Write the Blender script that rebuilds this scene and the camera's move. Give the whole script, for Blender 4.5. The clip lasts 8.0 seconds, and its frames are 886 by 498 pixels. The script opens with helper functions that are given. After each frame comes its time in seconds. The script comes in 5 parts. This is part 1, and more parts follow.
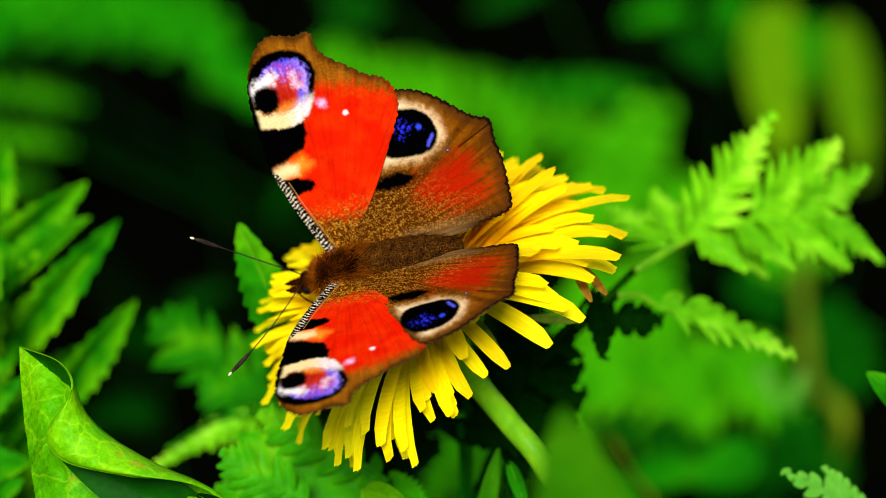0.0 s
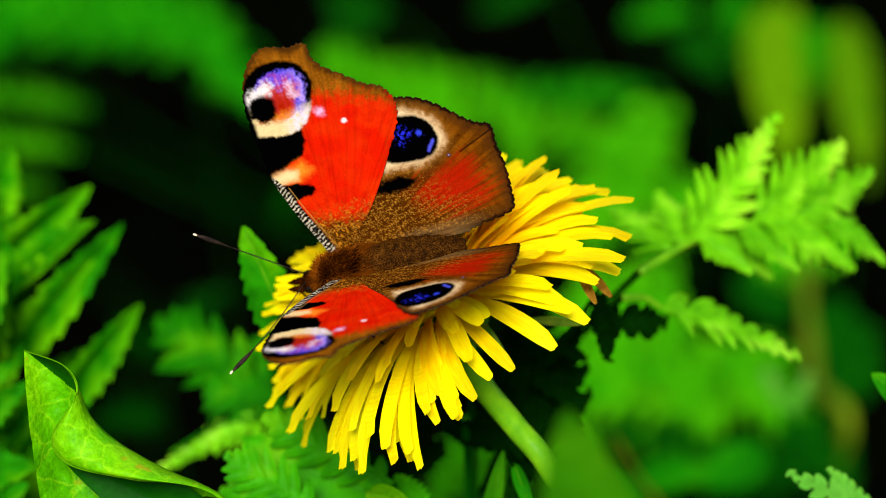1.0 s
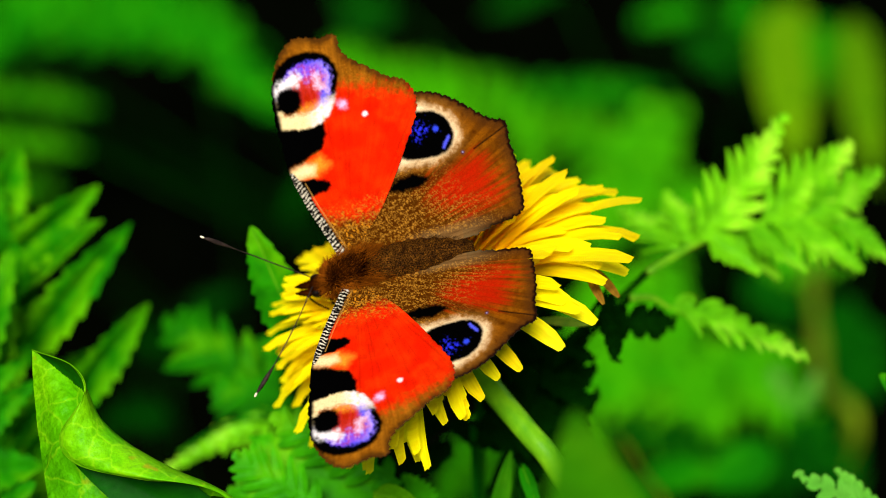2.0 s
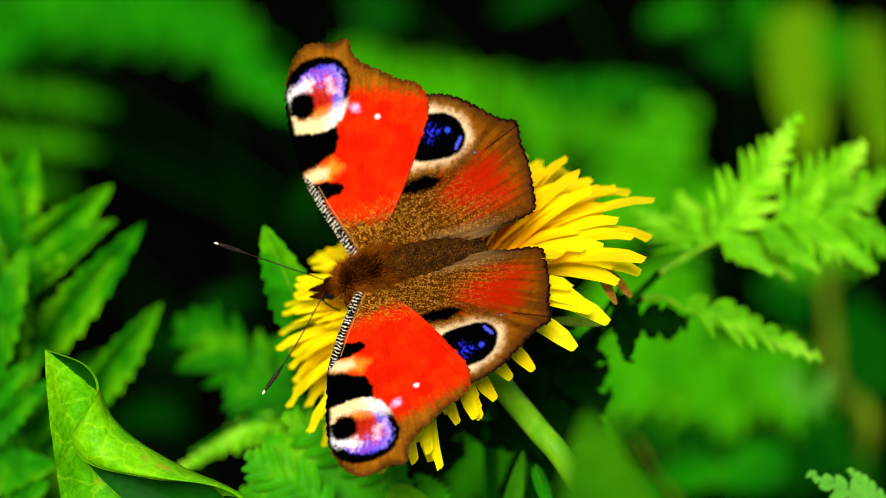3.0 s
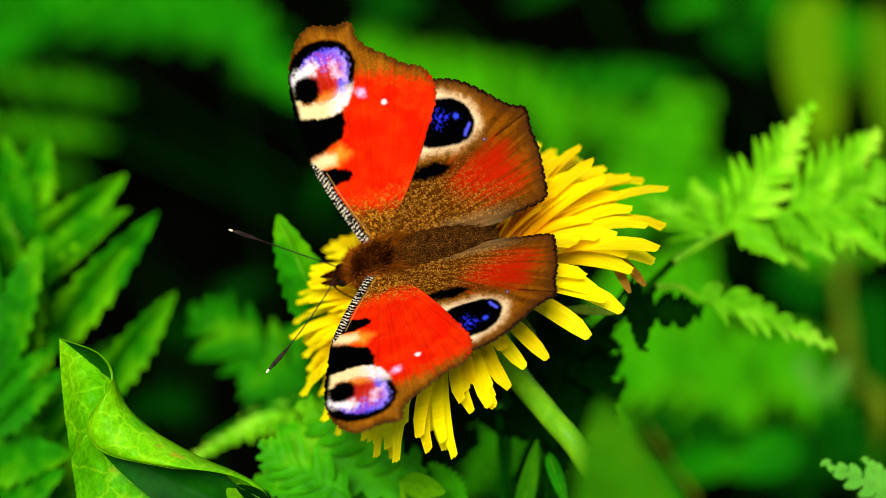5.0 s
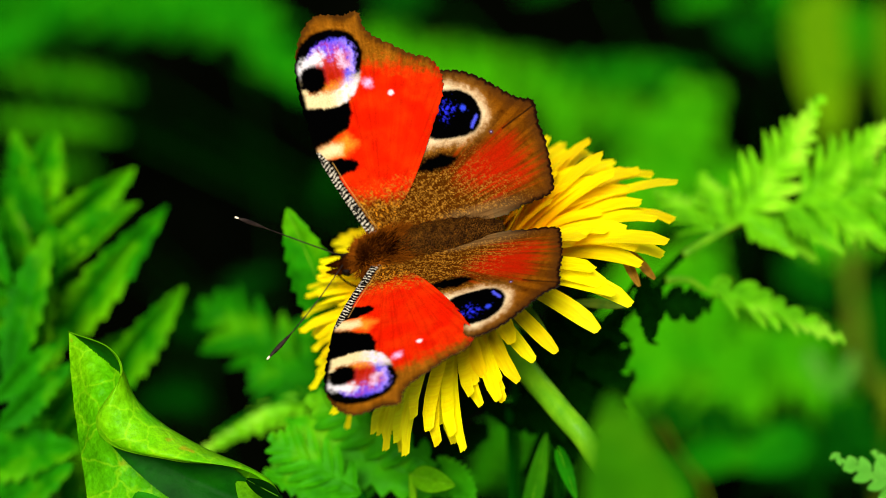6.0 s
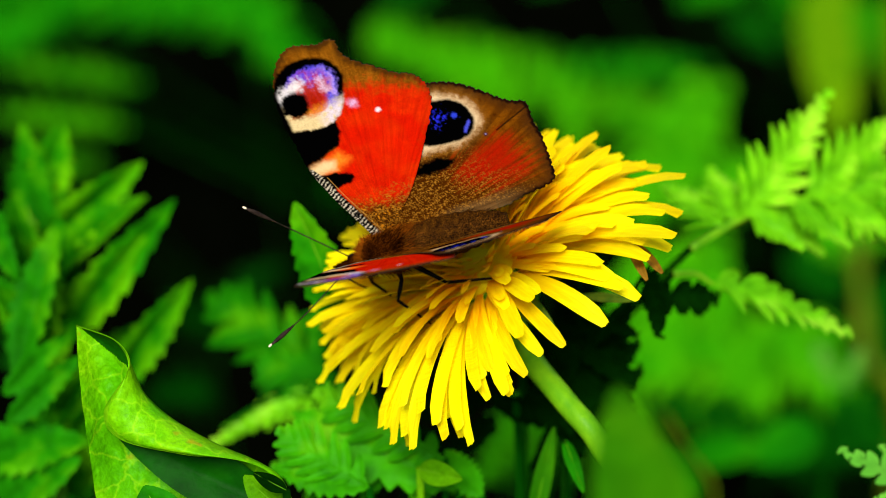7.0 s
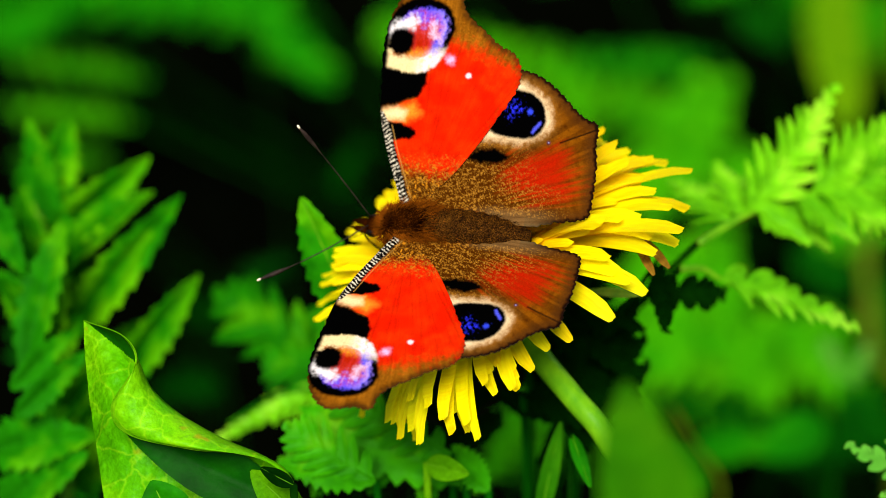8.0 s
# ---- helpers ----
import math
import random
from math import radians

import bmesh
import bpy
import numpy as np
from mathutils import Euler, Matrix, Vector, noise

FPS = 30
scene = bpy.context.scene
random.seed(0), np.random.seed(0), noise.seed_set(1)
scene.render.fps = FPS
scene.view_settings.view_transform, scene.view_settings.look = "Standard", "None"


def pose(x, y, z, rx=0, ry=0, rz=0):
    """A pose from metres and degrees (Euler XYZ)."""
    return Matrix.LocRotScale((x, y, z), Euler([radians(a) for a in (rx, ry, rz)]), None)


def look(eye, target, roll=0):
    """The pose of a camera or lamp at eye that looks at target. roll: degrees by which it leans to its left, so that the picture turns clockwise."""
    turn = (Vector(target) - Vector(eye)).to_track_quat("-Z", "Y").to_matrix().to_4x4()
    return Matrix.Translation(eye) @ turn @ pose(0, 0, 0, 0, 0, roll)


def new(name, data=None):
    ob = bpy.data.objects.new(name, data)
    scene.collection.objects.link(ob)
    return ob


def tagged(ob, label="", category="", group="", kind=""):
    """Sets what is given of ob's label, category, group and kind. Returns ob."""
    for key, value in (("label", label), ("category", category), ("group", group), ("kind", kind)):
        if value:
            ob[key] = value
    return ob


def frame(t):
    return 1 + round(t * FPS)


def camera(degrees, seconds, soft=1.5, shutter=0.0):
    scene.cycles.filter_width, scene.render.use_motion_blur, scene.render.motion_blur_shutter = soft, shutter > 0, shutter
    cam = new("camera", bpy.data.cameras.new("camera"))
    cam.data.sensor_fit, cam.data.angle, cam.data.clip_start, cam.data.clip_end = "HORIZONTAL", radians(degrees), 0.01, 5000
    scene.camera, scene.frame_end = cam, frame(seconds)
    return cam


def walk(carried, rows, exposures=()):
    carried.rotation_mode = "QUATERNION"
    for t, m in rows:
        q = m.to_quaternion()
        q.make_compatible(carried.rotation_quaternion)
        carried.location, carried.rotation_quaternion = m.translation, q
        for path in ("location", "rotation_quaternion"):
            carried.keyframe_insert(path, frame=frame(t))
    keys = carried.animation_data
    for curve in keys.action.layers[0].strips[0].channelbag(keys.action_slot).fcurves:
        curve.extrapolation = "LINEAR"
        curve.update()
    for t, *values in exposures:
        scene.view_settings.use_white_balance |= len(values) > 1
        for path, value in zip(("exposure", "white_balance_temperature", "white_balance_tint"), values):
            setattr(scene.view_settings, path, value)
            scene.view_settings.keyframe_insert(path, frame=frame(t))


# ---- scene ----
cam = camera(22, 8.0, soft=0.8)
cam.data.dof.use_dof = True
cam.data.dof.focus_distance = 0.281
cam.data.dof.aperture_fstop = 13.0
cam.data.dof.aperture_blades = 0
walk(cam, [
    (0.0, look((0.0000, -0.2206, 0.4851), (0.00401, 0.00028, 0.30033), 0.71)),
    (0.5, look((0.0000, -0.2206, 0.4851), (0.00378, 0.00043, 0.30051), 0.56)),
    (1.0, look((0.0000, -0.2206, 0.4851), (0.00347, 0.00049, 0.30058), 0.44)),
    (1.5, look((0.0000, -0.2206, 0.4851), (0.00312, 0.00050, 0.30059), 0.42)),
    (3.0, look((0.0000, -0.2206, 0.4851), (0.00089, 0.00049, 0.30059), 0.12)),
    (3.5, look((0.0000, -0.2206, 0.4851), (0.00034, 0.00021, 0.30025), 0.04)),
    (4.0, look((0.0000, -0.2206, 0.4851), (0.00000, 0.00000, 0.30000), 0.00)),
    (4.5, look((0.0000, -0.2206, 0.4851), (-0.00034, -0.00019, 0.29977), -0.10)),
    (6.0, look((0.0000, -0.2206, 0.4851), (-0.00202, -0.00095, 0.29887), -0.43)),
    (6.5, look((0.0000, -0.2206, 0.4851), (-0.00246, -0.00122, 0.29855), -0.54)),
    (7.0, look((0.0000, -0.2206, 0.4851), (-0.00297, -0.00145, 0.29827), -0.57)),
    (7.5, look((0.0000, -0.2206, 0.4851), (-0.00342, -0.00163, 0.29806), -0.61)),
    (8.0, look((0.0000, -0.2206, 0.4851), (-0.00384, -0.00186, 0.29778), -0.73)),
])

# ---- world and light ----
SUN_FROM = Vector((-0.08, -0.54, 0.84)).normalized()
world = bpy.data.worlds.new("sky")
scene.world = world
world.use_nodes = True
sky = world.node_tree.nodes.new("ShaderNodeTexSky")
sky.sky_type, sky.sun_disc = "NISHITA", False
sky.sun_elevation = math.asin(SUN_FROM.z)
sky.sun_rotation = math.atan2(SUN_FROM.x, SUN_FROM.y)
world.node_tree.links.new(sky.outputs[0], world.node_tree.nodes["Background"].inputs[0])
world.node_tree.nodes["Background"].inputs[1].default_value = 0.085
sun = new("sun", bpy.data.lights.new("sun", "SUN"))
sun.data.energy, sun.data.angle, sun.data.color = 4.5, radians(22), (1.0, 0.95, 0.86)
sun.matrix_world = look(SUN_FROM * 3, (0, 0, 0))
scene.view_settings.exposure = 0.80

MM = 0.001
GROUND_Z = -0.22
SLOPE_OUT = Vector((0, -0.766, 0.643))


# ---- materials ----
def shader(name):
    m = bpy.data.materials.new(name)
    m.use_nodes = True
    t = m.node_tree
    return m, t, t.nodes["Principled BSDF"]


def noise_node(t, scale, detail=3.0, rough=0.55, coords="Object"):
    tc, n = t.nodes.new("ShaderNodeTexCoord"), t.nodes.new("ShaderNodeTexNoise")
    n.inputs["Scale"].default_value, n.inputs["Detail"].default_value, n.inputs["Roughness"].default_value = scale, detail, rough
    t.links.new(tc.outputs[coords], n.inputs["Vector"])
    return n.outputs["Fac"]


def ramp(t, fac, stops):
    r = t.nodes.new("ShaderNodeValToRGB")
    e = r.color_ramp.elements
    e[0].position, e[0].color = stops[0][0], (*stops[0][1], 1)
    e[1].position, e[1].color = stops[-1][0], (*stops[-1][1], 1)
    for p, c in stops[1:-1]:
        e.new(p).color = (*c, 1)
    t.links.new(fac, r.inputs[0])
    return r.outputs[0]


def mixed(t, a, b, fac, how="MIX"):
    m = t.nodes.new("ShaderNodeMix")
    m.data_type, m.blend_type = "RGBA", how
    for sock, v in ((m.inputs[0], fac), (m.inputs[6], a), (m.inputs[7], b)):
        if isinstance(v, bpy.types.NodeSocket):
            t.links.new(v, sock)
        elif isinstance(v, tuple):
            sock.default_value = (*v, 1)
        else:
            sock.default_value = v
    return m.outputs[2]


def bumped(t, bsdf, fac, distance, strength=0.6):
    b = t.nodes.new("ShaderNodeBump")
    b.inputs["Strength"].default_value, b.inputs["Distance"].default_value = strength, distance
    t.links.new(fac, b.inputs["Height"])
    t.links.new(b.outputs[0], bsdf.inputs["Normal"])


def see_through(t, bsdf, color, amount):
    """Light that passes a thin leaf or petal."""
    tr, mx = t.nodes.new("ShaderNodeBsdfTranslucent"), t.nodes.new("ShaderNodeMixShader")
    t.links.new(color, tr.inputs[0])
    mx.inputs[0].default_value = amount
    t.links.new(bsdf.outputs[0], mx.inputs[1])
    t.links.new(tr.outputs[0], mx.inputs[2])
    t.links.new(mx.outputs[0], t.nodes["Material Output"].inputs[0])


def foliage(name, dark, mid, pale, rough=0.45, through_light=0.3, grain=900.0, gloss=0.015):
    m, t, b = shader(name)
    info = t.nodes.new("ShaderNodeObjectInfo")
    big = ramp(t, noise_node(t, 90.0), [(0.3, dark), (0.5, mid), (0.72, pale)])
    fine = ramp(t, noise_node(t, grain, 4.0, 0.7), [(0.25, (0.55, 0.6, 0.5)), (0.7, (1.2, 1.15, 1.2))])
    each = ramp(t, info.outputs["Random"], [(0.0, (0.72, 0.8, 0.75)), (1.0, (1.18, 1.1, 1.0))])
    c = mixed(t, mixed(t, big, fine, 0.8, "MULTIPLY"), each, 1.0, "MULTIPLY")
    t.links.new(c, b.inputs["Base Color"])
    b.inputs["Roughness"].default_value = rough
    b.inputs["Specular IOR Level"].default_value = gloss
    bumped(t, b, noise_node(t, grain, 4.0, 0.6), 0.0004, 0.5)
    see_through(t, b, c, through_light)
    return m


def veined(m, scale, pale):
    """A net of pale veins and a few rusty spots over a leaf material."""
    t = m.node_tree
    b = t.nodes["Principled BSDF"]
    old = b.inputs["Base Color"].links[0].from_socket
    tc, vo = t.nodes.new("ShaderNodeTexCoord"), t.nodes.new("ShaderNodeTexVoronoi")
    vo.feature = "DISTANCE_TO_EDGE"
    vo.inputs["Scale"].default_value = scale
    wob = mixed(t, tc.outputs["Object"], noise_color(t, 500.0), 0.0016, "ADD")
    t.links.new(wob, vo.inputs["Vector"])
    net = ramp(t, vo.outputs["Distance"], [(0.0, (1, 1, 1)), (0.055, (0, 0, 0))])
    c = mixed(t, old, pale, mixed(t, (0.0, 0.0, 0.0), net, 0.30))
    spots = ramp(t, noise_node(t, 330.0, 1.0), [(0.70, (0, 0, 0)), (0.76, (1, 1, 1))])
    c = mixed(t, c, (0.28, 0.16, 0.005), mixed(t, (0.0, 0.0, 0.0), spots, 0.6))
    t.links.new(c, b.inputs["Base Color"])
    for n in t.nodes:
        if n.type == "BSDF_TRANSLUCENT":
            t.links.new(c, n.inputs[0])
    return m


def noise_color(t, scale):
    tc, n = t.nodes.new("ShaderNodeTexCoord"), t.nodes.new("ShaderNodeTexNoise")
    n.inputs["Scale"].default_value = scale
    t.links.new(tc.outputs["Object"], n.inputs["Vector"])
    return n.outputs["Color"]


def attr_material(name, attr, rough, grain, depth, strength):
    m, t, b = shader(name)
    a = t.nodes.new("ShaderNodeAttribute")
    a.attribute_name = attr
    fine = ramp(t, noise_node(t, grain, 2.0, 0.6), [(0.3, (0.78, 0.76, 0.74)), (0.7, (1.15, 1.12, 1.1))])
    c = mixed(t, a.outputs["Color"], fine, 1.0, "MULTIPLY")
    t.links.new(c, b.inputs["Base Color"])
    b.inputs["Roughness"].default_value = rough
    b.inputs["Specular IOR Level"].default_value = 0.0
    bumped(t, b, noise_node(t, grain, 2.0, 0.6), depth, strength)
    return m


def plain(name, low, high, scale, rough=0.6, depth=0.0002, spec=0.12):
    m, t, b = shader(name)
    c = ramp(t, noise_node(t, scale, 4.0), [(0.3, low), (0.7, high)])
    t.links.new(c, b.inputs["Base Color"])
    b.inputs["Roughness"].default_value = rough
    b.inputs["Specular IOR Level"].default_value = spec
    bumped(t, b, noise_node(t, scale * 2, 3.0), depth, 0.5)
    return m


def speckled(name, ground_color, speck, scale):
    m, t, b = shader(name)
    c = ramp(t, noise_node(t, scale, 1.0, 0.5), [(0.5, ground_color), (0.62, speck)])
    wide = ramp(t, noise_node(t, scale / 9, 2.0), [(0.35, (0.45, 0.42, 0.4)), (0.65, (1.0, 1.0, 1.0))])
    t.links.new(mixed(t, c, wide, 1.0, "MULTIPLY"), b.inputs["Base Color"])
    b.inputs["Roughness"].default_value = 0.8
    b.inputs["Specular IOR Level"].default_value = 0.02
    bumped(t, b, noise_node(t, scale, 2.0), 0.00004, 0.5)
    return m


def petal_material(name="petal_yellow", claws=True):
    m, t, b = shader(name)
    info = t.nodes.new("ShaderNodeObjectInfo" if claws else "ShaderNodeNewGeometry")
    tc, sep = t.nodes.new("ShaderNodeTexCoord"), t.nodes.new("ShaderNodeSeparateXYZ")
    t.links.new(tc.outputs["Object"], sep.inputs[0])
    # fine lines along the strap
    mp, n = t.nodes.new("ShaderNodeMapping"), t.nodes.new("ShaderNodeTexNoise")
    mp.inputs["Scale"].default_value = (2600, 160, 400)
    n.inputs["Scale"].default_value = 1.0
    t.links.new(tc.outputs["Object"], mp.inputs[0])
    t.links.new(mp.outputs[0], n.inputs["Vector"])
    lines = ramp(t, n.outputs["Fac"], [(0.3, (0.90, 0.80, 0.6)), (0.7, (1.0, 1.0, 1.0))])
    each = ramp(t, info.outputs["Random" if claws else "Random Per Island"], [(0.0, (0.97, 0.73, 0.0006)), (0.4, (0.99, 0.85, 0.0008)), (1.0, (0.99, 0.92, 0.001))])
    # deeper yellow towards the claw; the warm light near the heart is put in too
    far = t.nodes.new("ShaderNodeMath")
    far.operation = "MULTIPLY"
    far.inputs[1].default_value = 60.0
    t.links.new(sep.outputs["Y"], far.inputs[0])
    claw = ramp(t, far.outputs[0], [(0.05, (1.0, 0.58, 0.4)), (0.8, (1.0, 1.0, 1.0))])
    c = mixed(t, each, lines, 0.8, "MULTIPLY")
    if claws:
        c = mixed(t, c, claw, 1.0, "MULTIPLY")
    t.links.new(c, b.inputs["Base Color"])
    b.inputs["Roughness"].default_value = 0.55
    b.inputs["Specular IOR Level"].default_value = 0.08
    bumped(t, b, n.outputs["Fac"], 0.0002, 0.5)
    see_through(t, b, c, 0.56)
    return m


LEAF = foliage("leaf_green", (0.0005, 0.035, 0.0003), (0.010, 0.15, 0.0005), (0.10, 0.35, 0.001), 0.5, 0.10, 500.0, 0.01)
FERN = foliage("fern_green", (0.04, 0.25, 0.001), (0.14, 0.48, 0.004), (0.40, 0.72, 0.04), 0.36, 0.25, 400.0, 0.05)
FERN_DEEP = foliage("fern_deep_green", (0.006, 0.12, 0.0006), (0.03, 0.25, 0.001), (0.15, 0.42, 0.003), 0.45, 0.2, 400.0, 0.02)
LEAF_PALE = foliage("leaf_pale_green", (0.04, 0.20, 0.0005), (0.08, 0.27, 0.0008), (0.14, 0.34, 0.002), 0.5, 0.3, 1500.0)
LEAF_VEINED = veined(foliage("leaf_veined_green", (0.024, 0.19, 0.0003), (0.064, 0.31, 0.0005), (0.15, 0.42, 0.0008), 0.4, 0.02, 1500.0, 0.04), 260.0, (0.27, 0.54, 0.006))
# near-black green: shade under the flower put into the colour; also stems, withered tip
LEAF_SHADE_DARK = foliage("leaf_shade_dark_green", (0.0005, 0.006, 0.0003), (0.001, 0.014, 0.0004), (0.003, 0.03, 0.0006), 0.5, 0.1, gloss=0.0)
# sunlit and shaded far greens: their light is put into the colour
FAR_SUNLIT = foliage("far_leaf_sunlit_green", (0.010, 0.18, 0.0003), (0.034, 0.27, 0.0004), (0.08, 0.36, 0.001), 0.7, 0.25, 60.0)
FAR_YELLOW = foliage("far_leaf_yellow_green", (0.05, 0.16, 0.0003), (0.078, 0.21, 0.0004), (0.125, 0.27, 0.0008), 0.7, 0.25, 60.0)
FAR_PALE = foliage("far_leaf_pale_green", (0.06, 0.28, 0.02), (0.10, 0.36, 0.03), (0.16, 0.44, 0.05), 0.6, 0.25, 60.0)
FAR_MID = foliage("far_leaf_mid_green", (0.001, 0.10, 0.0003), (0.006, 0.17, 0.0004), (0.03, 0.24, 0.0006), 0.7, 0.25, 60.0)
FAR_SHADED = foliage("far_leaf_shaded_green", (0.0004, 0.03, 0.0002), (0.001, 0.06, 0.0003), (0.004, 0.10, 0.0004), 0.7, 0.25, 60.0)
STEM = plain("stem_green", (0.035, 0.16, 0.002), (0.12, 0.30, 0.004), 260.0, 0.45, spec=0.06)
LEAF_MID = foliage("leaf_mid_green", (0.008, 0.09, 0.0003), (0.025, 0.15, 0.0004), (0.05, 0.20, 0.0006), 0.6, 0.2, 300.0, 0.02)
# dark green that holds the shade inside the curled leaf's roll
LEAF_INNER_SHADE = foliage("leaf_inner_shade_green", (0.0005, 0.025, 0.0003), (0.002, 0.05, 0.0004), (0.006, 0.08, 0.0006), 0.5, 0.05, 400.0, 0.02)
LEAF_SOFT = foliage("leaf_soft_green", (0.012, 0.11, 0.0004), (0.03, 0.17, 0.0006), (0.06, 0.23, 0.001), 0.6, 0.2, 250.0, 0.01)
# near-black so that the colour holds the shade between the plants
SOIL = plain("soil_shade_dark", (0.0002, 0.0003, 0.0001), (0.0008, 0.0011, 0.0004), 60.0, 0.95, 0.003, 0.0)
PETAL = petal_material()
FLORETS = petal_material("floret_yellow", False)
WING = attr_material("wing_scales", "scales", 0.7, 7000.0, 0.00003, 0.4)
UNDERSIDE = plain("wing_underside", (0.006, 0.004, 0.003), (0.03, 0.02, 0.012), 900.0, 0.7, 0.00005)
CHITIN = plain("insect_dark_chitin", (0.001, 0.0006, 0.0004), (0.007, 0.003, 0.001), 1500.0, 0.5, spec=0.06)
FUR = plain("insect_brown_fur", (0.001, 0.0003, 0.0001), (0.036, 0.0075, 0.0004), 330.0, 0.8, spec=0.0)
SIDE_FUR = plain("insect_russet_fur", (0.035, 0.008, 0.0004), (0.24, 0.060, 0.003), 500.0, 0.8, spec=0.0)
ABDOMEN = speckled("insect_abdomen", (0.011, 0.003, 0.0002), (0.11, 0.040, 0.003), 9500.0)
ANTENNA = plain("insect_antenna", (0.002, 0.001, 0.001), (0.028, 0.018, 0.013), 900.0, 0.5, spec=0.05)
CREAM = plain("insect_cream_tip", (0.5, 0.4, 0.25), (0.75, 0.65, 0.45), 2000.0)
WITHERED = plain("withered_petal_brown", (0.07, 0.03, 0.002), (0.24, 0.13, 0.008), 420.0, 0.6)
DRY = plain("dry_stalk_ochre", (0.05, 0.11, 0.001), (0.11, 0.16, 0.002), 120.0, 0.8, spec=0.05)
BRACT = plain("bract_brown_green", (0.02, 0.08, 0.002), (0.10, 0.14, 0.006), 500.0, 0.6)


# ---- mesh helpers ----
def empty(name, m):
    ob = new(name)
    ob.empty_display_size = 0.005
    ob.matrix_world = m
    return ob


def mesh_from(name, verts, faces, mats, smooth=True, slots=None):
    me = bpy.data.meshes.new(name)
    me.from_pydata([tuple(v) for v in verts], [], faces)
    for m in mats:
        me.materials.append(m)
    if slots is not None:
        me.polygons.foreach_set("material_index", slots)
    me.polygons.foreach_set("use_smooth", [smooth] * len(me.polygons))
    me.update()
    return me


def under(name, me, parent, m=None, label=""):
    ob = new(name, me)
    ob.parent = parent
    if m is not None:
        ob.matrix_basis = m
    return tagged(ob, label)


def along(base, tip, normal, roll=0.0):
    """Pose at base: y points to tip, z as near normal as can be."""
    y = (Vector(tip) - Vector(base)).normalized()
    x = y.cross(Vector(normal)).normalized()
    z = x.cross(y)
    m = Matrix((x, y, z)).transposed().to_4x4()
    return Matrix.Translation(base) @ m @ Matrix.Rotation(radians(roll), 4, "Y")


def tube(points, radii, sides=8, close=True):
    """Verts and faces of a round rod along the points."""
    pts = [Vector(p) for p in points]
    vs, fs = [], []
    up = Vector((0.31, 0.17, 0.93))
    for i, p in enumerate(pts):
        d = (pts[min(i + 1, len(pts) - 1)] - pts[max(i - 1, 0)]).normalized()
        a = d.cross(up).normalized()
        b = d.cross(a)
        for k in range(sides):
            w = 2 * math.pi * k / sides
            vs.append(p + (a * math.cos(w) + b * math.sin(w)) * radii[i])
    for i in range(len(pts) - 1):
        for k in range(sides):
            j = (k + 1) % sides
            fs.append((i * sides + k, i * sides + j, (i + 1) * sides + j, (i + 1) * sides + k))
    if close:
        fs.append(tuple(range(sides))[::-1])
        fs.append(tuple((len(pts) - 1) * sides + k for k in range(sides)))
    return vs, fs


def spline(points, n):
    """Smooth curve through the points, n steps a span."""
    p = [Vector(q) for q in points]
    p = [p[0] * 2 - p[1]] + p + [p[-1] * 2 - p[-2]]
    out = []
    for i in range(1, len(p) - 2):
        for k in range(n):
            t = k / n
            out.append(0.5 * (2 * p[i] + (p[i + 1] - p[i - 1]) * t + (2 * p[i - 1] - 5 * p[i] + 4 * p[i + 1] - p[i + 2]) * t * t
                              + (3 * p[i] - p[i - 1] - 3 * p[i + 1] + p[i + 2]) * t ** 3))
    out.append(p[-2])
    return out


def joined(bits):
    vs, fs = [], []
    for v, f in bits:
        n = len(vs)
        vs += list(v)
        fs += [tuple(i + n for i in q) for q in f]
    return vs, fs


def moved(bit, m):
    return [m @ Vector(v) for v in bit[0]], bit[1]


def ellipsoid(center, radii, rings=16, sides=20, squash=None):
    vs, fs = [], []
    for i in range(rings + 1):
        a = math.pi * i / rings
        for k in range(sides):
            w = 2 * math.pi * k / sides
            v = Vector((math.cos(a), math.sin(a) * math.cos(w), math.sin(a) * math.sin(w)))
            s = squash(v) if squash else 1.0
            vs.append(Vector(center) + Vector((v.x * radii[0], v.y * radii[1] * s, v.z * radii[2] * s)))
    for i in range(rings):
        for k in range(sides):
            j = (k + 1) % sides
            fs.append((i * sides + k, i * sides + j, (i + 1) * sides + j, (i + 1) * sides + k))
    return vs, fs


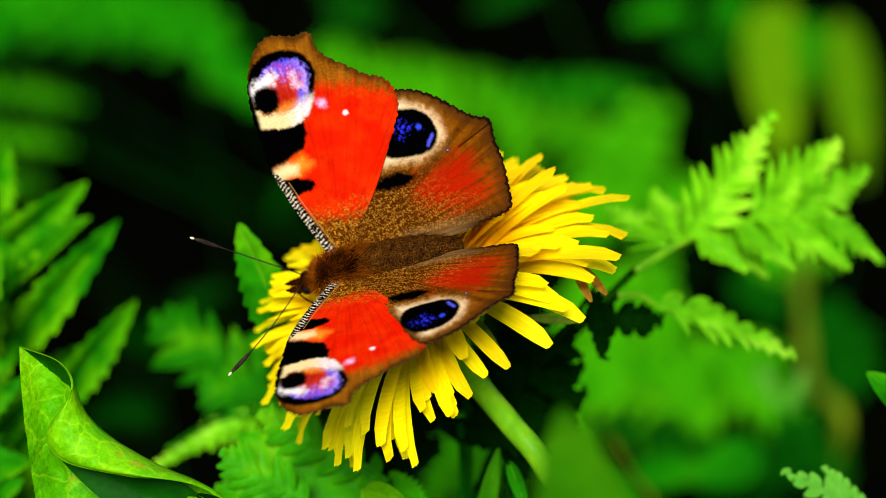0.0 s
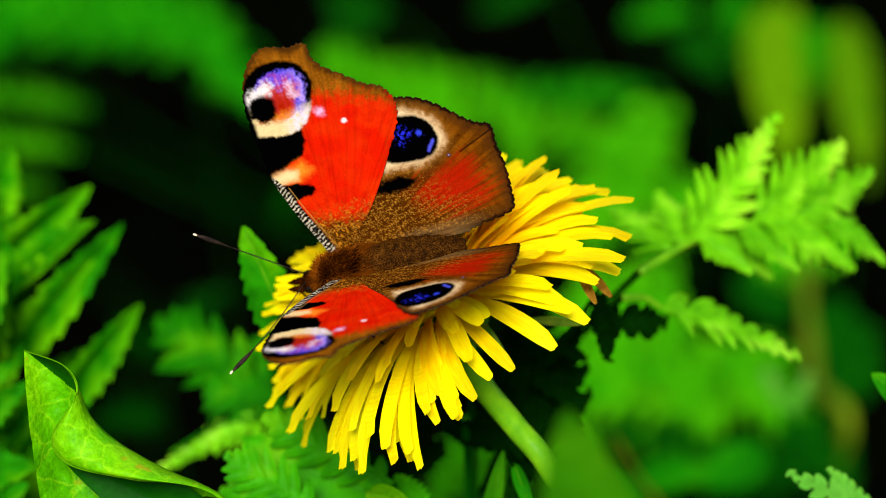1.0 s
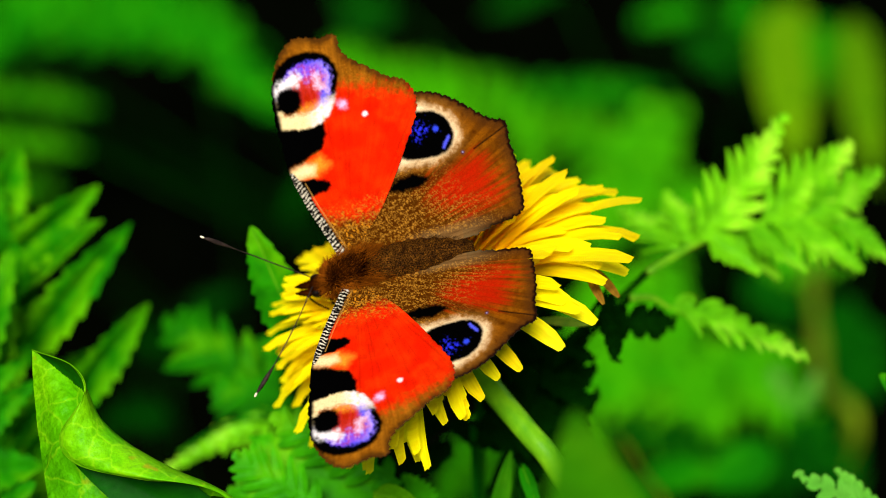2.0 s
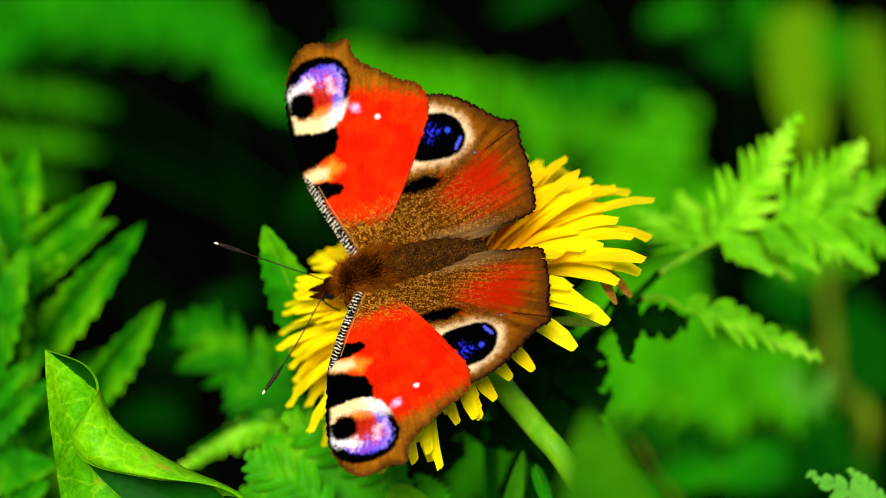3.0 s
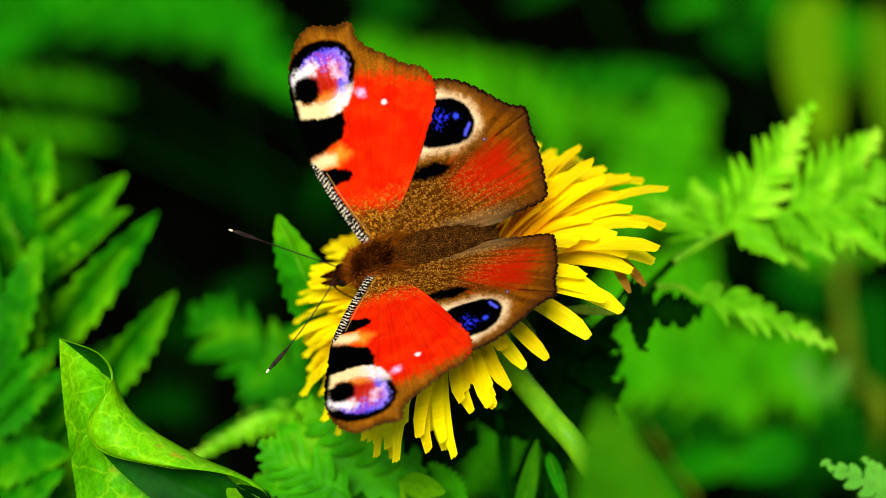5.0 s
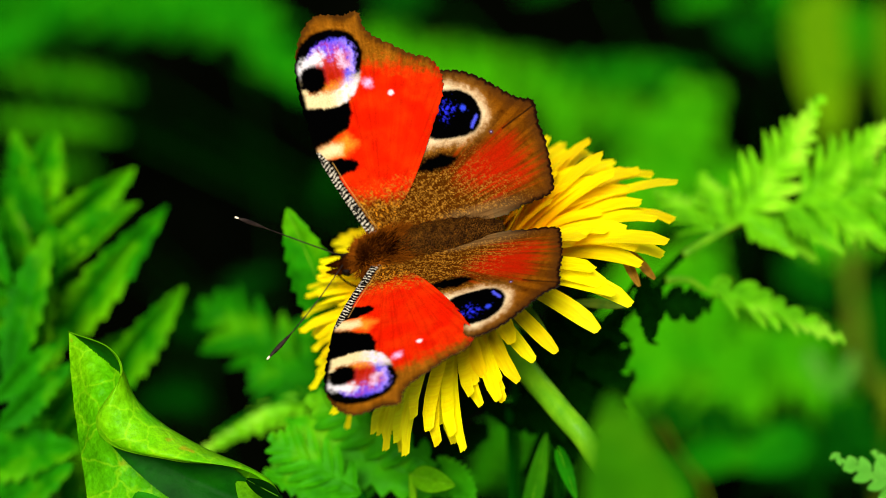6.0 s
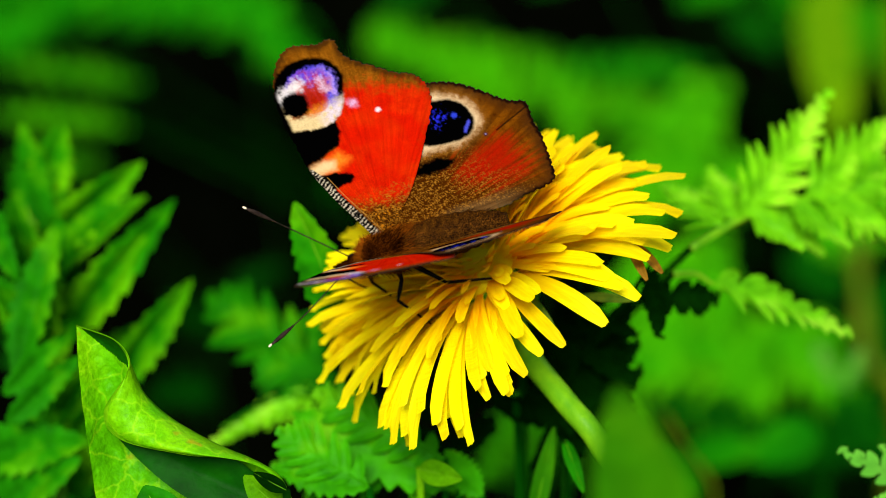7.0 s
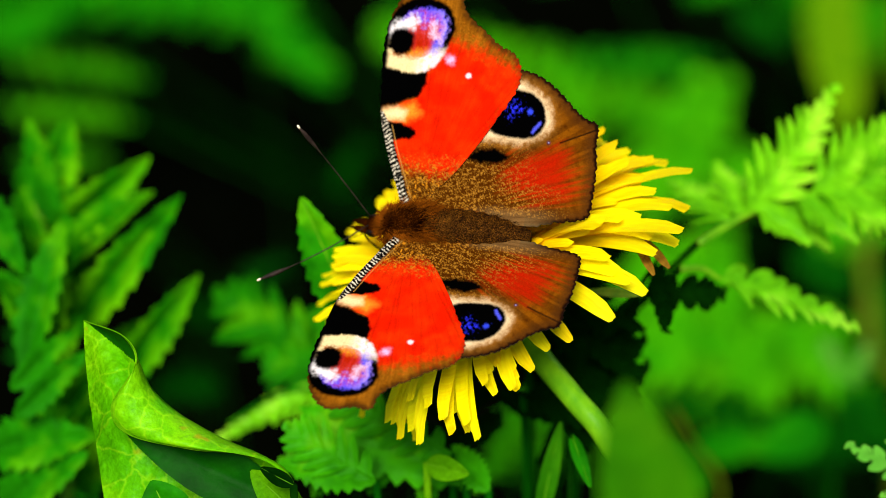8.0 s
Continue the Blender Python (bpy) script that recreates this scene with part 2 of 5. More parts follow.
def blade(length, width, teeth=0, tooth=0.25, cup=0.25, droop=0.15, belly=0.42, twist=0.0, seed=1, rows=None):
    """A leaf blade along y, facing z: toothed margin, sunk midrib, swollen fields between the side veins."""
    rnd = random.Random(seed)
    rows = rows or (teeth * 4 if teeth else 14)
    cross = (-1.0, -0.72, -0.42, -0.15, 0.0, 0.15, 0.42, 0.72, 1.0)
    phase = rnd.uniform(0, 1)
    vs, fs = [], []
    for i in range(rows + 1):
        t = i / rows
        e = math.log(0.5) / math.log(belly)
        h = width / 2 * max(math.sin(math.pi * t ** e), 0.0) ** 0.8 + 0.0002
        for c in cross:
            saw = 1.0
            if teeth and abs(c) > 0.6:
                u = (t * teeth + phase * (c > 0)) % 1.0
                saw = 1.0 - tooth * (u if abs(c) == 1.0 else u * 0.35)
            x = c * h * saw
            vein = 0.05 * width * (0.5 + 0.5 * math.cos(2 * math.pi * (t * max(teeth, 7) - abs(c) * 0.8))) * abs(c) * (1 - abs(c)) * 2
            z = cup * abs(x) * (1 - 0.4 * abs(c)) - droop * length * t * t + vein + 0.02 * width * math.sin(9 * t + 4 * c + phase * 6)
            z += twist * x * t
            vs.append(Vector((x, t * length, z)))
    n = len(cross)
    for i in range(rows):
        for k in range(n - 1):
            a = i * n + k
            fs.append((a, a + 1, a + n + 1, a + n))
    return vs, fs


def pinna(length, width, pairs, lean=48.0, cup=0.4, droop=0.12, seed=1, lobe_teeth=0, fat=0.42, lamina=0.17, pointed=False):
    """A feathered leaflet along y: midrib with pairs of narrow pointed lobes."""
    rnd = random.Random(seed)
    bits = [tube([(0, 0, 0), (0, length * 0.5, -droop * length * 0.25), (0, length, -droop * length)],
                 [width * 0.03, width * 0.025, width * 0.008], 5)]
    bits.append(blade(length, width * lamina, 0, cup=0.2, droop=droop, belly=0.4, seed=seed, rows=8))
    for i in range(pairs):
        t = (i + 0.5) / pairs
        reach = width * 0.5 * (math.sin(math.pi * min(0.12 + t * 0.9, 1.0)) ** 0.7) / math.sin(radians(lean))
        if pointed:
            reach = width * 0.62 * min(0.7 + 1.6 * t, 1.0) * (1 - 0.88 * t) / math.sin(radians(lean))
        for side in (-1, 1):
            tt = min(t + rnd.uniform(-0.15, 0.15) / pairs + (0.25 / pairs if side > 0 else 0), 0.985)
            b = blade(reach * rnd.uniform(0.88, 1.1), length / pairs * (0.62 + fat) * ((1.25 - 0.6 * t) if pointed else 1.0), lobe_teeth, 0.4, cup * 1.6, 0.2, 0.45, 0, seed + i, rows=lobe_teeth * 4 if lobe_teeth else 7)
            m = (Matrix.Translation((0, tt * length, -droop * length * tt * tt)) @ Matrix.Rotation(radians(-side * (lean + rnd.uniform(-6, 6)) * (1 - 0.35 * t)), 4, "Z")
                 @ Matrix.Rotation(radians(-side * 18 + rnd.uniform(-8, 8)), 4, "Y") @ Matrix.Rotation(radians(rnd.uniform(4, 16)), 4, "X"))
            bits.append(moved(b, m))
    return joined(bits)



# ---- ground ----
def ground():
    n, vs, fs = 60, [], []
    ticks = [math.copysign(abs(u) ** 5 * 400 + abs(u) * 0.8, u) for u in np.linspace(-1, 1, n + 1)]
    for y in ticks:
        for x in ticks:
            near = math.exp(-(x * x + y * y) / 2.0)
            vs.append((x, y + 0.4, GROUND_Z + near * 0.012 * noise.noise(Vector((x * 9, y * 9, 0)))))
    for i in range(n):
        for k in range(n):
            a = i * (n + 1) + k
            fs.append((a, a + 1, a + n + 2, a + n + 1))
    tagged(new("ground", mesh_from("ground", vs, fs, [SOIL])), "bare soil between the meadow plants, deep shade put into its near-black colour", "ground", kind="structure")


ground()


# ---- dandelion ----
FLOWER_AXIS = Vector((-0.55, 0.145, 0.82)).normalized()
FLOWER_BASE = Vector((0.0023, 0.0048, 0.2902))


def strap(length, width, bend, lift, seed):
    """One ray floret: narrow claw, channelled strap, blunt tip with five small teeth."""
    rnd = random.Random(seed)
    rows, cross = 9, (-1.0, -0.5, 0.0, 0.5, 1.0)
    vs, fs = [], []
    y = z = 0.0
    a = 0.0
    for i in range(rows + 1):
        t = i / rows
        h = width / 2 * (0.35 + 0.65 * min(t * 1.7, 1.0) ** 0.8) * (1.0 if t < 0.8 else 1.0 - 0.44 * ((t - 0.8) / 0.2) ** 1.8)
        for k, c in enumerate(cross):
            notch = 0.0
            if i == rows:
                notch = (0.035, 0.0, 0.022, 0.0, 0.035)[k] * length * rnd.uniform(0.5, 1.3)
            vs.append(Vector((c * h, y - notch, z + lift * width * c * c * (1 - 0.6 * t) + 0.04 * width * math.sin(5 * t + seed))))
        a = bend * t
        y += length / rows * math.cos(a)
        z += length / rows * math.sin(a)
    for i in range(rows):
        for k in range(4):
            q = i * 5 + k
            fs.append((q, q + 1, q + 6, q + 5))
    return vs, fs


def dandelion():
    rot = FLOWER_AXIS.to_track_quat("Z", "Y").to_matrix().to_4x4()
    base = Matrix.Translation(FLOWER_BASE) @ rot
    ob = empty("dandelion", base)
    tagged(ob, "bright yellow open dandelion flower head on a pale green stem", "flower")
    inv = base.inverted()
    # stem, calyx
    way = spline([FLOWER_BASE - FLOWER_AXIS * 0.004, (0.0079, -0.0018, 0.2808), (0.0128, -0.0096, 0.2792), (0.0174, -0.0141, 0.2755), (0.0252, -0.0167, 0.2584), (0.052, 0.02, 0.12), (0.055, 0.03, GROUND_Z - 0.01)], 7)
    v, f = tube([inv @ p for p in way], [0.00145 + 0.00012 * min(i / 10, 1) for i in range(len(way))], 12)
    under("stem", mesh_from("stem", v, f, [STEM]), ob, label="pale green hollow flower stem")
    prof = [(-9, 1.7), (-8, 3.4), (-5, 5.8), (-2, 7.0), (0.3, 6.8), (1.2, 4.0)]
    v, f = tube([(0, 0, z * MM) for z, r in prof], [r * MM for z, r in prof], 18)
    under("calyx", mesh_from("calyx", v, f, [STEM]), ob)
    for k in range(14):
        b = blade((11 if k % 2 else 8) * MM, 2.6 * MM, 0, cup=0.3, droop=-0.12 if k % 2 else 0.2, belly=0.35, seed=k, rows=8)
        m = Matrix.Rotation(2 * math.pi * k / 14 + 0.1, 4, "Z") @ Matrix.Translation((0, 5.6 * MM, -4 * MM)) @ Matrix.Rotation(radians(4 if k % 2 else -22), 4, "X")
        v, f = moved(b, m)
        under("bract", mesh_from("bract", v, f, [BRACT]), ob)
    v, f = ellipsoid((0, 0, 0.6 * MM), (7.4 * MM, 7.4 * MM, 2.2 * MM), 10, 24)
    under("flower_heart", mesh_from("flower_heart", v, f, [FLORETS]), ob)
    # withered straps and a long sepal that hang below the rim
    for a, b, w, m in (((0.0205, 0.0032, 0.2960), (0.0230, -0.0045, 0.2947), 0.8, WITHERED), ((0.0219, 0.0036, 0.2950), (0.0252, -0.0031, 0.2948), 0.75, WITHERED), ((0.0149, 0.0022, 0.2871), (0.0221, -0.0003, 0.2887), 0.9, BRACT)):
        v, f = blade((Vector(b) - Vector(a)).length, w * MM, 0, cup=0.6, droop=-0.15, belly=0.55, seed=4, rows=8)
        under("withered_petal" if m is WITHERED else "sepal", mesh_from("withered_petal", v, f, [m]), ob, inv @ along(a, b, SLOPE_OUT))
    # florets from the heart outwards; alike ones share a mesh
    rnd = random.Random(5)
    shapes = {}
    turn = rot.inverted()
    pressed, raised, low = (math.atan2(-d.x, d.y) for d in (turn @ Vector((1.7, -14.7, 4.25)), turn @ Vector((-1, -0.13, -0.18)), turn @ Vector((0.02, -0.885, -0.43))))
    side = FLOWER_AXIS.cross(Vector((0, 0, 1))).normalized()
    fore = FLOWER_AXIS.cross(side)
    # an uneven rim: reach of the straps round the head, as (degrees, width, change)
    uneven = ((228, 16, -0.12), (205, 10, -0.22), (190, 6, -0.07), (178, 13, 0.13), (130, 20, -0.05), (302, 15, -0.06), (335, 16, -0.10), (323, 12, -0.10), (5, 10, 0.08))
    count = 300
    crowd = []
    for i in range(count + 514):
        s = (i + 0.5) / count if i < count else rnd.uniform(0.05, 0.8) if i < count + 420 else rnd.uniform(0.4, 0.95) if i < count + 490 else rnd.uniform(0.75, 0.99)
        lay = min(int(s * 9), 8)
        var = rnd.randrange(3)
        key = (lay, var)
        if key not in shapes:
            u = lay / 8
            length = (9.5 + 12.0 * u ** 0.8) * (1 + 0.07 * (var - 1)) * MM
            width = (1.2 + 1.3 * u ** 0.8) * MM
            bend = radians(-24 - 34 * u + 12 * (var - 1))
            v, f = strap(length, width, bend, 0.2, lay * 3 + var)
            shapes[key] = mesh_from("petal", v, f, [PETAL])
        az = i * 2.39996 + rnd.uniform(-0.12, 0.12) if i < count + 420 else raised + rnd.uniform(-0.7, 0.7) if i < count + 490 else low + rnd.uniform(-0.5, 0.4)
        el = 78 - 64 * s ** 0.8 + rnd.uniform(-5, 5)
        # the insect's weight presses its side down
        press = max(math.cos(az - pressed), 0) ** 0.7
        el -= (3 + 24 * (1 - s)) * press - 16 * max(math.cos(az - raised), 0) * (1 - s)
        out = rot.to_3x3() @ Vector((-math.sin(az), math.cos(az), 0))
        bearing = math.degrees(math.atan2(out.dot(fore), out.dot(side)))
        # florets under the hind wing lie flat
        if 232 < bearing % 360 < 264 and s < 0.5:
            el -= 14
        size = 1 - 0.15 * (1 - s) * press + sum(c * math.exp(-(((bearing - a + 180) % 360 - 180) / w) ** 2) for a, w, c in uneven)
        # broader straps on the far rim
        wide = 1 + 0.4 * math.exp(-(((bearing - 308 + 180) % 360 - 180) / 32) ** 2)
        if i >= count and s > 0.7:
            size *= 0.89
        # fewer layers on the lower rim, with slim separate straps
        if 145 < bearing % 360 < 226:
            if 0.42 < s < 0.84 and i % 5 in ((0, 2, 3) if bearing % 360 < 192 else (0, 3)):
                continue
            if s > 0.7:
                wide *= 0.8
        r0 = (0.3 + 7.0 * math.sqrt(s)) * MM
        m = (Matrix.Rotation(az, 4, "Z") @ Matrix.Translation((0, r0, (0.6 - 2.0 * s) * MM)) @ Matrix.Rotation(radians(el), 4, "X")
             @ Matrix.Rotation(radians(rnd.uniform(-14, 14)), 4, "Y") @ Matrix.Diagonal((wide, size, size, 1)))
        if count <= i < count + 490 and press > 0.35:
            continue
        # a gap in the rim beside the long straps
        if s > 0.45 and 219 < bearing % 360 < 240 and i % 2:
            continue
        if i < count:
            under("petal", shapes[key], ob, m)
        else:
            me = shapes[key]
            crowd.append(([m @ v.co for v in me.vertices], [tuple(p.vertices) for p in me.polygons]))
    v, f = joined(crowd)
    tagged(under("floret_mass", mesh_from("floret_mass", v, f, [FLORETS]), ob), "crowded yellow inner florets of the flower head", kind="stuff")
    return ob


dandelion()


# ---- butterfly ----
def lattice(seed):
    return np.random.RandomState(seed).rand(64, 64)


def grain(p, q, size, seed, octaves=2):
    """Smooth value noise, 0 to 1."""
    total, weight = np.zeros_like(p), 0.0
    for o in range(octaves):
        g = lattice(seed + o)
        x, y = p / size * 2 ** o + 100, q / size * 2 ** o + 100
        i, j = np.floor(x).astype(int), np.floor(y).astype(int)
        u, v = x - i, y - j
        u, v = u * u * (3 - 2 * u), v * v * (3 - 2 * v)
        i, j, i2, j2 = i % 64, j % 64, (i + 1) % 64, (j + 1) % 64
        total += ((g[i, j] * (1 - u) + g[i2, j] * u) * (1 - v) + (g[i, j2] * (1 - u) + g[i2, j2] * u) * v) / 2 ** o
        weight += 1 / 2 ** o
    return total / weight


def inside(p, q, poly):
    """Signed distance to a polygon's edge, positive inside."""
    best, wind = np.full(p.shape, 1e9), np.zeros(p.shape, bool)
    for (ax, ay), (bx, by) in zip(poly, poly[1:] + poly[:1]):
        dx, dy = bx - ax, by - ay
        t = np.clip(((p - ax) * dx + (q - ay) * dy) / (dx * dx + dy * dy + 1e-12), 0, 1)
        best = np.minimum(best, np.hypot(p - ax - t * dx, q - ay - t * dy))
        cross = (ay > q) != (by > q)
        wind ^= cross & (p < (bx - ax) * (q - ay) / (by - ay + 1e-12) + ax)
    return np.where(wind, best, -best)


def rounded(poly):
    """The closed outline through the given corners, smoothed."""
    pts = [Vector((a, b, 0)) for a, b in poly]
    return [(v.x, v.y) for v in spline(pts + pts[:1], 6)[:-1]]


def soft(d, w):
    t = np.clip(d / w * 0.5 + 0.5, 0, 1)
    return t * t * (3 - 2 * t)


def paint(col, mask, color):
    col += (np.array(color) - col) * mask[:, None]


def line_gap(p, q, a, b):
    dx, dy = b[0] - a[0], b[1] - a[1]
    t = np.clip(((p - a[0]) * dx + (q - a[1]) * dy) / (dx * dx + dy * dy), 0, 1)
    return np.hypot(p - a[0] - t * dx, q - a[1] - t * dy)


# wing shapes in millimetres: out from the body, forward along it
FORE = [(0.6, 1.2), (4.6, 2.7), (8.3, 4.1), (12.5, 5.3), (16.5, 5.6), (20, 5.8), (23.5, 5.5), (26.3, 4.5), (28.4, 3.0), (29.4, 1.3), (29.2, -0.3),
        (28.7, -2.2), (28.9, -3.4), (28.4, -4.3), (26.8, -4.4), (25.3, -5.4), (23.6, -7.6), (22, -9.6), (21.2, -11.4), (19.9, -12.4), (18.2, -12.7),
        (16, -12.1), (12.7, -10.2), (8.9, -7.8), (5.7, -5.5), (3.2, -3.2), (0.6, -1.0)]
HIND = [(0.8, -0.3), (6, -4), (12, -8), (17, -10.5), (19, -12.2), (19, -13.6), (18.4, -15.4), (17.2, -17.3), (15.9, -18.8), (14.5, -20.3), (13.6, -21.6),
        (13.1, -23), (12, -23.3), (10.3, -23.2), (8, -23.5), (5.4, -23.5), (3.7, -23.4), (1.6, -23.1), (0.8, -21.5), (0.4, -18.9), (-0.3, -16),
        (-0.2, -12), (0.1, -8), (0.2, -3)]
FORE_VEINS = [(27.5, 3.5), (29, -1), (28, -4.2), (25.5, -5.3), (23, -8.2), (21, -11.5), (17.5, -12.6), (12.5, -10)]
HIND_VEINS = [(18.6, -14.5), (16.5, -18), (13.4, -22.8), (10.3, -23.2), (6.5, -23.5), (3, -23.3), (0.6, -20)]

RED, BLACK = (0.43, 0.006, 0.0003), (0.0002, 0.0002, 0.0002)
CREAM_C, WHITE, BROWN, GOLD = (0.52, 0.40, 0.19), (0.56, 0.52, 0.50), (0.14, 0.043, 0.0016), (0.25, 0.105, 0.010)
VIOLET, BLUE, PINK, ORANGE = (0.055, 0.045, 0.52), (0.012, 0.016, 0.42), (0.32, 0.025, 0.025), (0.70, 0.17, 0.01)


def fore_colors(p, q, edge):
    n1, n2, n3 = grain(p, q, 0.5, 3), grain(p, q, 0.22, 9), grain(p, q, 2.2, 15)
    w = (n1 - 0.5) * 0.7 + (n2 - 0.5) * 0.35
    col = np.tile(np.array(BROWN), (len(p), 1))
    rays = grain(np.arctan2(q + 1, p) * 60, p * 0.15, 1.0, 21)
    paint(col, soft(rays - 0.5, 0.3) * 0.45, (0.29, 0.105, 0.005))
    paint(col, soft(n2 - 0.55, 0.15) * 0.5, (0.26, 0.09, 0.004))
    paint(col, soft(n3 - 0.55, 0.25) * 0.5, (0.05, 0.014, 0.0006))
    paint(col, soft(0.55 - edge + w, 0.5) * 0.8, (0.022, 0.008, 0.0015))
    # scarlet field
    red = inside(p, q, [(9, 4.2), (6.4, 2.7), (5, 1.4), (4.1, -1.4), (3.4, -4.5), (9, -9), (17.5, -14), (19, -11.4), (20.5, -8.5), (21.6, -5.7), (22, -3), (19, 0), (16, 2), (13, 4)])
    paint(col, soft(red + w * 2.6 + (rays - 0.5) * 0.8, 1.7), RED)
    paint(col, soft(red + w, 0.5) * soft(n3 - 0.5, 0.25) * 0.6, (0.47, 0.020, 0.0008))
    paint(col, soft(red + w, 0.5) * soft(grain(p, q, 1.1, 91) - 0.6, 0.2) * 0.45, (0.34, 0.004, 0.0004))
    scratch = grain(np.arctan2(q + 1, p) * 110, p * 0.3, 1.0, 27)
    col *= (0.78 + 0.44 * scratch)[:, None]
    # gold dust at the root
    dust = grain(p, q, 0.11, 63, 1)
    paint(col, soft(5.6 - p + q * 0.12 + w * 3, 1.8), (0.036, 0.009, 0.0004))
    paint(col, soft(6.0 - p + w * 3, 2.2) * soft(dust + 0.3 * (n1 - 0.5) - 0.70, 0.2), GOLD)
    paint(col, soft(6.4 - p + w * 2, 2.0) * soft(grain(p, q, 0.2, 67) - 0.7, 0.08), (0.36, 0.13, 0.006))
    # black bars on the leading edge, cream between
    paint(col, soft(inside(p, q, [(18.9, 7), (18.2, 3.3), (18.3, -0.4), (16.5, -0.4), (14.8, 0.5), (14.2, 2.2), (13.0, 3.8), (12.6, 7)]) + w * 0.5, 0.22), BLACK)
    paint(col, soft(inside(p, q, [(12.7, 4.9), (13.2, 3.1), (13.9, 1.0), (12.6, 0.0), (11.6, 1.9), (11.5, 4.6)]) + w * 0.7, 0.9), ORANGE)
    paint(col, soft(inside(p, q, [(12.8, 5.2), (13.3, 3.1), (12.9, 1.8), (11.9, 2.2), (11.5, 5)]) + w * 0.5, 0.6), CREAM_C)
    paint(col, soft(inside(p, q, [(11.5, 5), (11.3, 2.2), (10.6, 0.5), (10.0, 0.2), (9.4, 1.1), (9.1, 3.0), (9.2, 5)]) + w * 0.4, 0.2), BLACK)
    # eye spot at the wing tip
    spot = inside(p, q, rounded([(24.2, 5.5), (26.3, 4.1), (27.4, 1.8), (27.3, -0.5), (26.3, -2.6), (24.2, -3.5), (22.6, -3.2), (20.1, -2.1), (18.5, -0.7), (17.8, 1.3), (18.1, 3.8), (18.8, 6), (21, 6.2)]))
    on = soft(spot + w * 0.4, 0.25)
    upper = soft(p - 21.0 - 0.1 * q + w, 1.1)
    paint(col, on, BLACK)
    paint(col, on * (1 - upper), CREAM_C)
    paint(col, on * (1 - upper) * soft(0.6 - q + w, 1.4) * soft(n1 - 0.3, 0.3) * 0.8, (0.50, 0.44, 0.56))
    ringed = soft(spot - 1.45 + 0.5 * soft(-q, 2.0) + w * 0.8, 0.35)
    paint(col, ringed * upper * soft(n2 - 0.25, 0.2), VIOLET)
    paint(col, ringed * upper * soft(-0.6 - q + w * 2, 1.2) * soft(25.2 - p, 2.0) * soft(n1 - 0.35, 0.3), (0.30, 0.20, 0.56))
    core = soft(spot - 1.9 - 0.5 * soft(20.6 - p - 0.25 * q, 1.6) + w * 1.2, 0.7)
    low = soft(23.4 - p + w * 2, 1.6)
    paint(col, core, PINK)
    paint(col, core * low, (0.25, 0.008, 0.001))
    paint(col, core * soft(20.6 - p + w, 0.9), (0.62, 0.22, 0.015))
    paint(col, core * soft(p - 24.5 + w * 3, 1.2) * soft(n2 - 0.2, 0.3) * 0.9, VIOLET)
    paint(col, core * soft(rays - 0.55, 0.1) * 0.3, (0.40, 0.02, 0.02))
    paint(col, soft(0.75 - line_gap(p, q, (22.9, 5.0), (24.3, 2.3)) + w * 1.3, 0.6), WHITE)
    paint(col, soft(0.3 - line_gap(p, q, (22.3, -0.9), (24.0, -0.6)) + w * 1.6, 0.6) * 0.75, (0.55, 0.42, 0.56))
    paint(col, core * (1 - low) * soft(rays + n2 * 0.5 - 0.95, 0.15) * 0.5, (0.48, 0.30, 0.50))
    paint(col, soft(1.75 - np.hypot((p - 21.7) * 0.95, q - 3.5) + w * 0.7, 0.4), BLACK)
    paint(col, soft(0.3 - line_gap(p, q, (21.2, 4.5), (20.9, 6.2)) + w * 0.6, 0.3), BLACK)
    paint(col, soft(q - 5.15 + w * 0.3, 0.3) * (p > 12.5) * (p < 24), BLACK)
    # white dots
    paint(col, soft(0.42 - np.hypot(p - 19.8, q + 3.3) + w * 0.8, 0.6) * 0.9, (0.5, 0.33, 0.52))
    paint(col, soft(0.29 - np.hypot(p - 17.9, q + 5.9) + w * 0.3, 0.2), (0.6, 0.52, 0.54))
    # barred leading edge
    lead = 1.0 + (p - 0.6) * 0.36 - np.clip(p - 8, 0, 9) * 0.05
    band = soft(q - lead + (1.3 - 0.035 * p) * np.clip(1.25 - (p / 12.6) ** 5, 0, 0.86), 0.12) * (p < 12.6)
    bars = 0.5 + 0.5 * np.sin((p + 0.5 * (q - lead)) * 2 * np.pi / 0.46 + 6.0 * n1)
    paint(col, band, BLACK)
    paint(col, band * soft(bars - 0.70, 0.3) * soft(q - lead + 1.0 - 0.03 * p, 0.3) * soft(n2 - 0.43, 0.2), (0.50, 0.44, 0.32))
    paint(col, soft(0.05 - np.abs(q - lead + 1.42 - 0.035 * p) + w * 0.06, 0.06) * (p < 11) * 0.7, (0.34, 0.18, 0.04))
    return col


